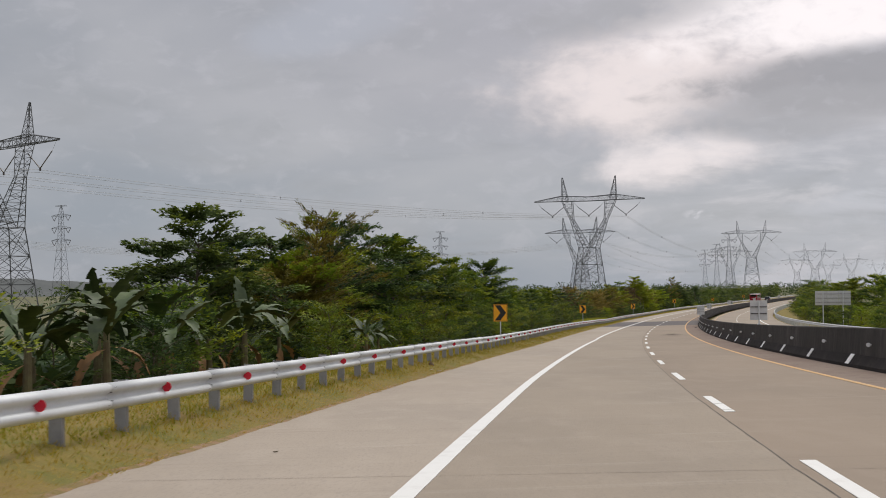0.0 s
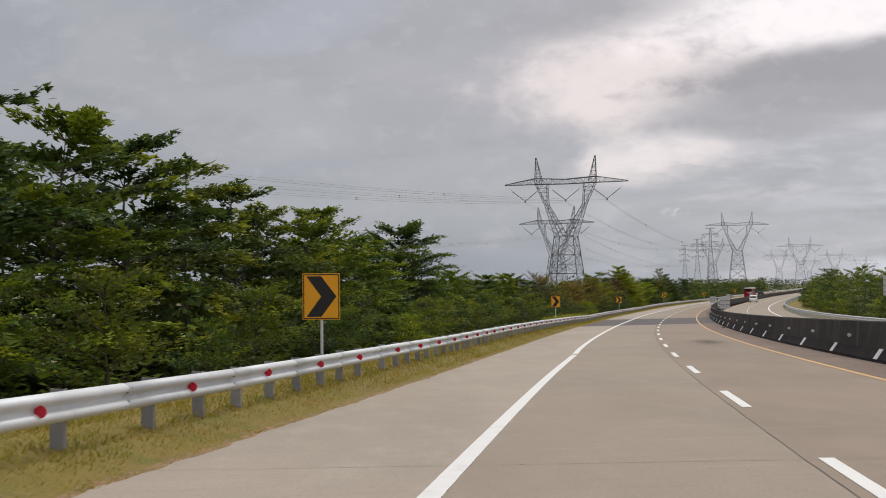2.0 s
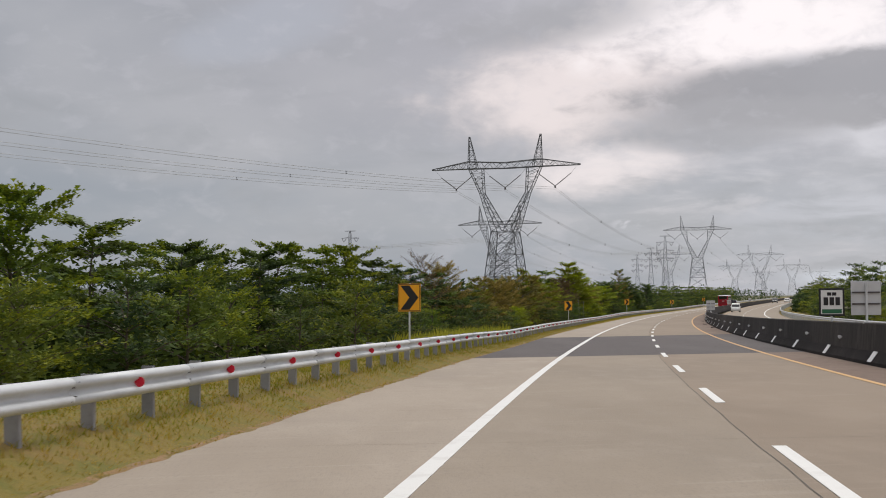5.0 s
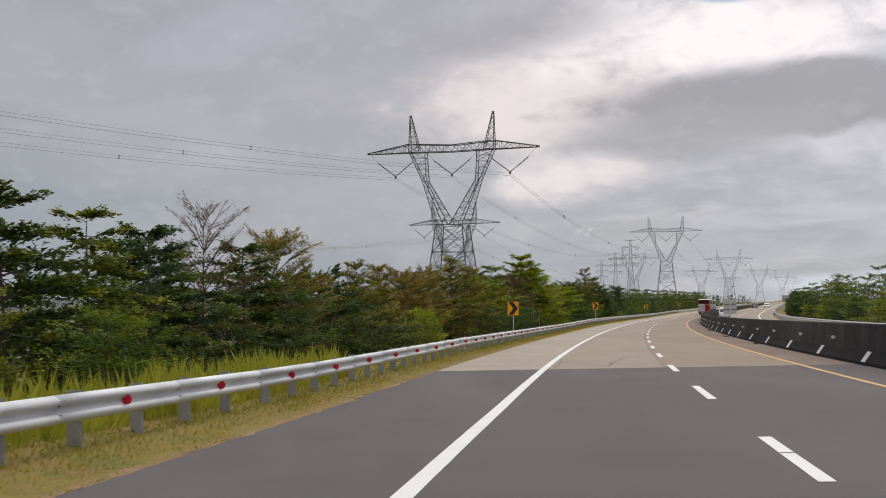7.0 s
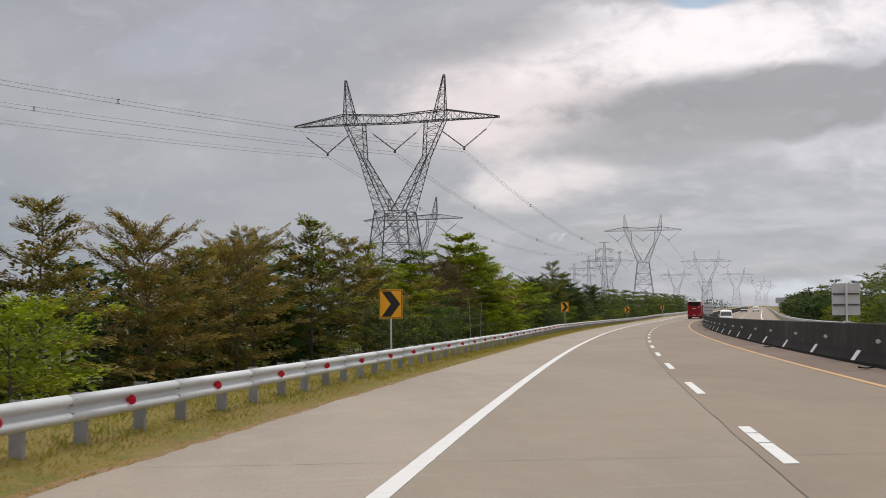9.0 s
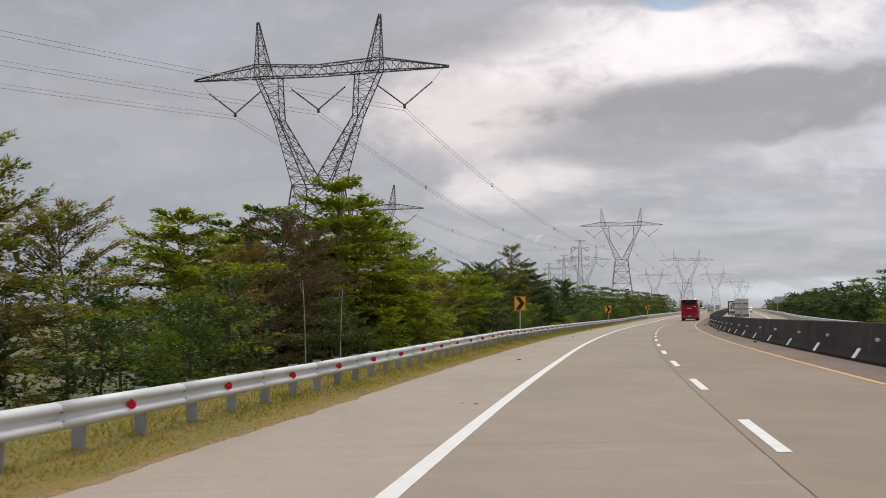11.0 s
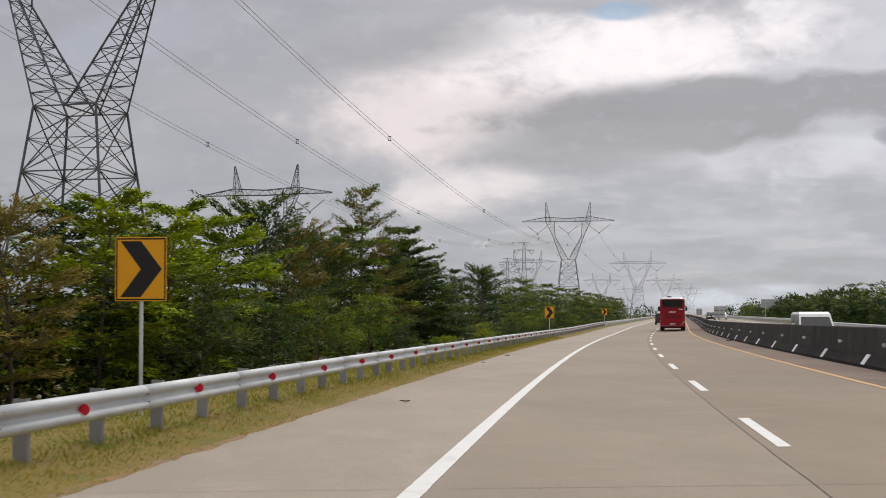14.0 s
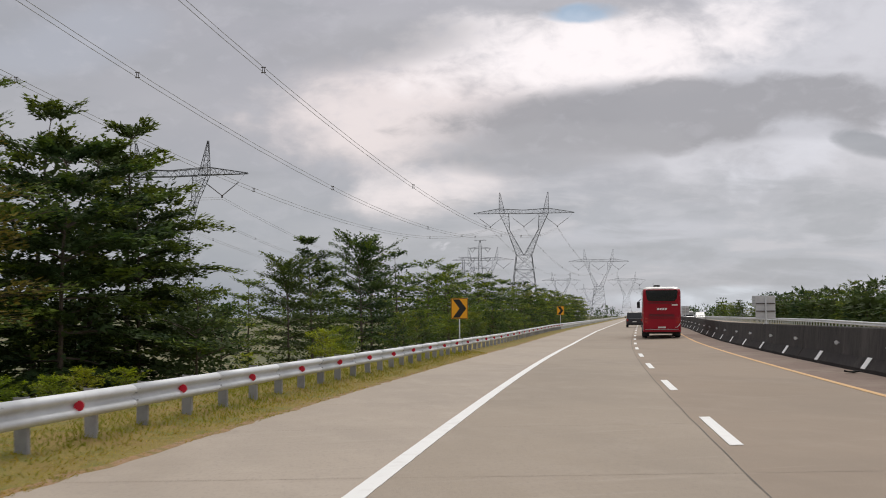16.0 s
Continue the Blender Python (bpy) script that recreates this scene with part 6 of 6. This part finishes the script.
def verge_grass():
    rng = np.random.default_rng(7)
    n = 210000
    s = 6 + 400 * rng.random(n)
    d = -4.5 - 2.8 * rng.random(n) ** 1.2
    # blades stand a little closer together in tufts
    s, d = s + 0.05 * np.sin(d * 31 + s * 3), d + 0.04 * np.sin(s * 23 + d * 5)
    edge = np.interp(s, *VERGE_TABLE)
    d = np.where(d > edge - 0.05, edge - 0.01 - 0.6 * rng.random(n) ** 1.3, d)
    patch = 0.5 + 0.5 * np.sin(s * 0.9 + 2 * np.sin(s * 0.23)) * np.cos(d * 3.1 + s * 0.31)
    hgt = (0.018 + 0.05 * rng.random(n)) * np.clip((edge - d) / 0.5, 0.4, 1.4) * (0.6 + 0.8 * patch)
    ang = rng.random(n) * 6.283
    lean = rng.normal(0, 0.05, (n, 2))
    hd = np.interp(s, S_, HEAD)
    bx = np.interp(s, S_, LINE[:, 0]) + np.cos(hd) * d
    by = np.interp(s, S_, LINE[:, 1]) + np.sin(hd) * d
    out = np.clip(-4.9 - d, 0, None)
    bz = np.interp(s, S_, LINE[:, 2]) + CROSS * np.clip(d, -5.2, 8) + np.maximum((0.17 + np.interp(s, VERGE_TABLE[0], [rail_rise(q) for q in VERGE_TABLE[0]])) * np.clip(out / 0.9, 0, 1) - 0.02, np.where(d > -5.35, 0.012 + 0.045 * np.clip((edge - d) / 0.55, 0, 1), -0.02))
    w = 0.006 + 0.007 * rng.random(n)
    v = np.empty((n, 3, 3))
    v[:, 0] = np.stack([bx - np.cos(ang) * w, by - np.sin(ang) * w, bz - 0.02], -1)
    v[:, 1] = np.stack([bx + np.cos(ang) * w, by + np.sin(ang) * w, bz - 0.02], -1)
    v[:, 2] = np.stack([bx + lean[:, 0], by + lean[:, 1], bz + hgt], -1)
    me = bpy.data.meshes.new("grass")
    me.vertices.add(3 * n)
    me.vertices.foreach_set("co", v.ravel())
    me.loops.add(3 * n)
    me.loops.foreach_set("vertex_index", np.arange(3 * n))
    me.polygons.add(n)
    me.polygons.foreach_set("loop_start", np.arange(0, 3 * n, 3))
    me.update(calc_edges=True)
    me.materials.append(GRASS_BLADE)
    me.materials.append(GREEN_BLADE)
    green = np.interp(s, (0, 40, 110, 150, 250, 340, 400), (0.45, 0.2, 0.25, 0.6, 0.5, 0.75, 0.8)) * np.clip((edge - d) / 0.9, 0.25, 1.2) * (0.6 + 0.8 * patch)
    me.polygons.foreach_set("material_index", (rng.random(n) < green).astype(np.int32))
    tagged(new("grass", me), "short yellow-green grass under the guardrail", "grass", kind="stuff")


verge_grass()


# ---------------------------------------------------------------- distance
def far_woods():
    """Leafy clumps on the plain, far off, to the horizon."""
    rng = np.random.default_rng(11)
    verts, faces = [], []
    belts = []
    for k in range(330):
        side = -1 if rng.random() < 0.55 else 1
        s = rng.uniform(150, 1390)
        d = side * (rng.uniform(45, 420) if side > 0 else rng.uniform(60, 420))
        belts.append((s, d))
    for k in range(260):
        belts.append((rng.uniform(1250, 1390), rng.uniform(-500, 700)))
    for k in range(120):
        belts.append((rng.uniform(640, 1390), rng.choice((-1, 1)) * rng.uniform(14 if k % 2 else 30, 60)))
    for s, d in belts:
        if abs(d) < 12 or (0 < d < 32):
            continue
        p = along(s, d)
        h, r = rng.uniform(6, 10.5), rng.uniform(4, 8)
        for q in range(64):
            t, u = rng.uniform(0, 6.283), rng.random()
            rr = r * math.sqrt(rng.random()) * (1.1 - 0.7 * u)
            c = Vector((p.x + math.cos(t) * rr, p.y + math.sin(t) * rr, PLAIN + h * u))
            w = rng.uniform(0.35, 0.85)
            x = Vector(rng.normal(0, 1, 3)).normalized() * w
            y = Vector(rng.normal(0, 1, 3)).normalized() * w * 0.6
            n = len(verts)
            verts += [c - x, c - y, c + x, c + y]
            faces.append((n, n + 1, n + 2, n + 3))
    tagged(new("far_woods", from_arrays("far_woods", verts, faces, LEAF_DARK)), "dark green woods on the plain in the distance", "woods", kind="stuff")


far_woods()


def hills():
    verts, faces = [], []
    n = 90
    for i in range(n + 1):
        a = radians(-8 + 75 * i / n)
        for r, z in ((2300, PLAIN - 2), (2500, PLAIN + 30 + 22 * noise.noise((i * 0.13, 2, 0)) + 6 * noise.noise((i * 0.6, 0, 4))), (2900, PLAIN - 2)):
            k = min(1, max(0, i - 6) / 22)
            verts.append((-math.sin(a) * r, math.cos(a) * r, z if z < PLAIN else PLAIN + (z - PLAIN) * k))
    for i in range(n):
        for j in range(2):
            a = i * 3 + j
            faces.append((a, a + 1, a + 4, a + 3))
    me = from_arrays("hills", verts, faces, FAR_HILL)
    tagged(new("backdrop_hills", me), "low hazy wooded hills on the horizon", "hills", kind="structure")


# the grey of distant haze is painted into the hills' colour
FAR_HILL = material("haze_tinted_wood", (0.115, 0.125, 0.125), 1.0, grain=((0.02, (0.09, 0.10, 0.10), 0.7, 0.4, 0.65),))
hills()


TALL_GRASS = leaf_material("tall_grass_blades", (0.30, 0.34, 0.03), (0.46, 0.44, 0.05), (0.42, 0.40, 0.06))


def tall_grass():
    """A stand of long bright grass behind the guardrail."""
    rng = random.Random(17)
    verts, faces = [], []
    for k in range(7500):
        s = rng.uniform(158, 184)
        d = -6.1 - 2.3 * rng.random()
        p = along(s, d)
        p.z = foot_level(s, d) - 0.05
        h = rng.uniform(0.45, 1.1) * (0.45 + 0.55 * math.sin(s * 0.55 - 0.9) ** 2)
        a = rng.uniform(0, 6.283)
        side, lean = Vector((math.cos(a), math.sin(a), 0)) * rng.uniform(0.008, 0.016), Vector((rng.gauss(0, 0.14), rng.gauss(0, 0.14), 0))
        n = len(verts)
        verts += [p - side, p + side, p + lean * 0.4 + Vector((0, 0, h * 0.6)) + side * 0.8, p + lean + Vector((0, 0, h))]
        faces += [(n, n + 1, n + 2), (n, n + 2, n + 3)]
    tagged(new("tall_grass", from_arrays("tall_grass", verts, faces, TALL_GRASS)), "long yellow-green grass growing behind the guardrail", "grass", kind="stuff")


tall_grass()

# ---------------------------------------------------------------- small litter
DEAD_LEAF = material("dead_leaf", (0.11, 0.09, 0.04), 0.8, grain=((20, (0.06, 0.05, 0.025), 0.6, 0.45, 0.65),))
PALE_LITTER = material("pale_litter", (0.62, 0.58, 0.48), 0.7, grain=((15, (0.45, 0.40, 0.32), 0.6, 0.45, 0.65),))


def litter(name, label, s, d, size, mat, seed, z=0.0):
    """A curled scrap that lies on the ground."""
    rng = random.Random(seed)
    t = thing(name, label, "litter", group="litter", m=stand(s, d, z, rng.uniform(0, 360)))
    bm = bmesh.new()
    rows = []
    for i in range(5):
        u = i / 4
        w = size * 0.45 * math.sin(math.pi * (0.12 + 0.8 * u))
        rows.append([bm.verts.new((x * w, (u - 0.5) * size * 1.6, 0.006 + size * (0.4 * (u - 0.5) ** 2 + 0.15 * x * x) + rng.uniform(0, 0.06) * size)) for x in (-1, 0, 1)])
    for a, b in zip(rows, rows[1:]):
        for k in range(2):
            bm.faces.new((a[k], a[k + 1], b[k + 1], b[k]))
    bmesh.ops.solidify(bm, geom=bm.faces[:], thickness=0.006)
    part("blade", bm, mat, t)


litter("dead_leaf", "curled dead leaf lying on the hard shoulder", 281.7, -3.03, 0.12, DEAD_LEAF, 1)
litter("dead_leaf", "small dead leaf lying on the concrete lane", 282.2, -0.93, 0.05, DEAD_LEAF, 2)
litter("dead_leaf", "flat dead leaf lying on the hard shoulder", 326.8, -3.66, 0.12, DEAD_LEAF, 3)
litter("paper_scrap", "pale crumpled scrap in the verge grass", 101.2, -5.3, 0.14, PALE_LITTER, 4, 0.08)
litter("paper_scrap", "pale yellowish scrap in the verge grass", 191.2, -6.2, 0.2, PALE_LITTER, 5, 0.14)
for k, (s, d, size, z) in enumerate(((39.2, -5.15, 0.12, 0.08), (39.4, -4.95, 0.10, 0.03), (80.8, -4.72, 0.09, 0.03), (83.6, -4.7, 0.13, 0.03), (98.2, -5.0, 0.13, 0.06), (99.4, -5.3, 0.16, 0.1), (157.4, -5.5, 0.1, 0.12), (176.8, -4.8, 0.1, 0.03))):
    litter("paper_scrap", "small pale scrap lying in the verge grass", s, d, size, PALE_LITTER, 50 + k, z)
for k, (s, d, size) in enumerate(((14.4, -3.65, 0.05), (259.6, -2.05, 0.055), (259.8, -2.3, 0.04), (348.8, -4.4, 0.09), (357.2, -4.3, 0.14))):
    litter("dead_leaf", "dry leaf lying on the concrete shoulder", s, d, size, DEAD_LEAF, 70 + k)


def stone(name, label, s, d, z, size, mat, seed):
    """A rough lump with uneven faces."""
    t = thing(name, label, "stone", m=stand(s, d, z, seed * 40))
    bm = bmesh.new()
    bmesh.ops.create_icosphere(bm, subdivisions=2, radius=1.0)
    for v in bm.verts:
        k = 1 + 0.35 * noise.noise(v.co * 1.3 + Vector((seed, 0, 0)))
        v.co = Vector((v.co.x * size[0] * k, v.co.y * size[1] * k, max(-0.3, v.co.z) * size[2] * k))
    part("lump", bm, mat, t)


EARTH = material("brown_earth", (0.13, 0.085, 0.05), 0.95, grain=((6, (0.20, 0.14, 0.09), 0.7, 0.42, 0.62),), bump=0.8, bump_scale=20)
OLD_CONCRETE = material("old_pale_concrete", (0.40, 0.39, 0.36), 0.9, grain=((3, (0.28, 0.27, 0.24), 0.7, 0.42, 0.62),), bump=0.5, bump_scale=30)
stone("earth_clod", "brown clod of earth lying in the verge grass", 41.2, -5.45, 0.12, (0.11, 0.10, 0.16), EARTH, 1)
stone("concrete_lump", "pale concrete lump at the foot of a rail post", 57.4, -5.95, 0.14, (0.30, 0.18, 0.07), OLD_CONCRETE, 2)


def bare_stem(s, d, top, lean):
    """A thin dead stem that stands alone behind the guardrail."""
    foot = foot_level(s, d)
    t = thing("bare_stem", "thin pale dead stem standing behind the guardrail", "plant", group="bare stems", m=Matrix.Translation((along(s, d).x, along(s, d).y, foot)))
    h = along(s, d).z + top - foot
    v, f = [], []
    limb(v, f, [Vector((lean * h * q * q, 0.05 * math.sin(5 * q), h * q - (0.1 if q == 0 else 0))) for q in (0, 0.25, 0.5, 0.75, 1)], 0.025, 0.012, 6)
    part("stem", from_arrays("stem", v, f, OLD_CONCRETE), None, t)
    v, f = [], []
    limb(v, f, [Vector((lean * h * 0.8, 0, h * 0.86)), Vector((lean * h * 0.8 - 0.1, 0, h * 0.93)), Vector((lean * h - 0.08, 0, h * 1.03))], 0.012, 0.006, 4)
    part("twig", from_arrays("twig", v, f, OLD_CONCRETE), None, t)


bare_stem(277.8, -9.5, 2.75, -0.03)
bare_stem(282.8, -9.5, 2.55, 0.03)
for k, (s, d) in enumerate(((132.8, 6.3), (247, 6.35), (297, 6.2), (331, 6.3), (378, 6.35), (209, 6.4), (226, 6.3))):
    litter("rubber_scrap", "dark tyre scrap lying beside the median barrier", s, d, 0.24, PLASTIC, 20 + k)
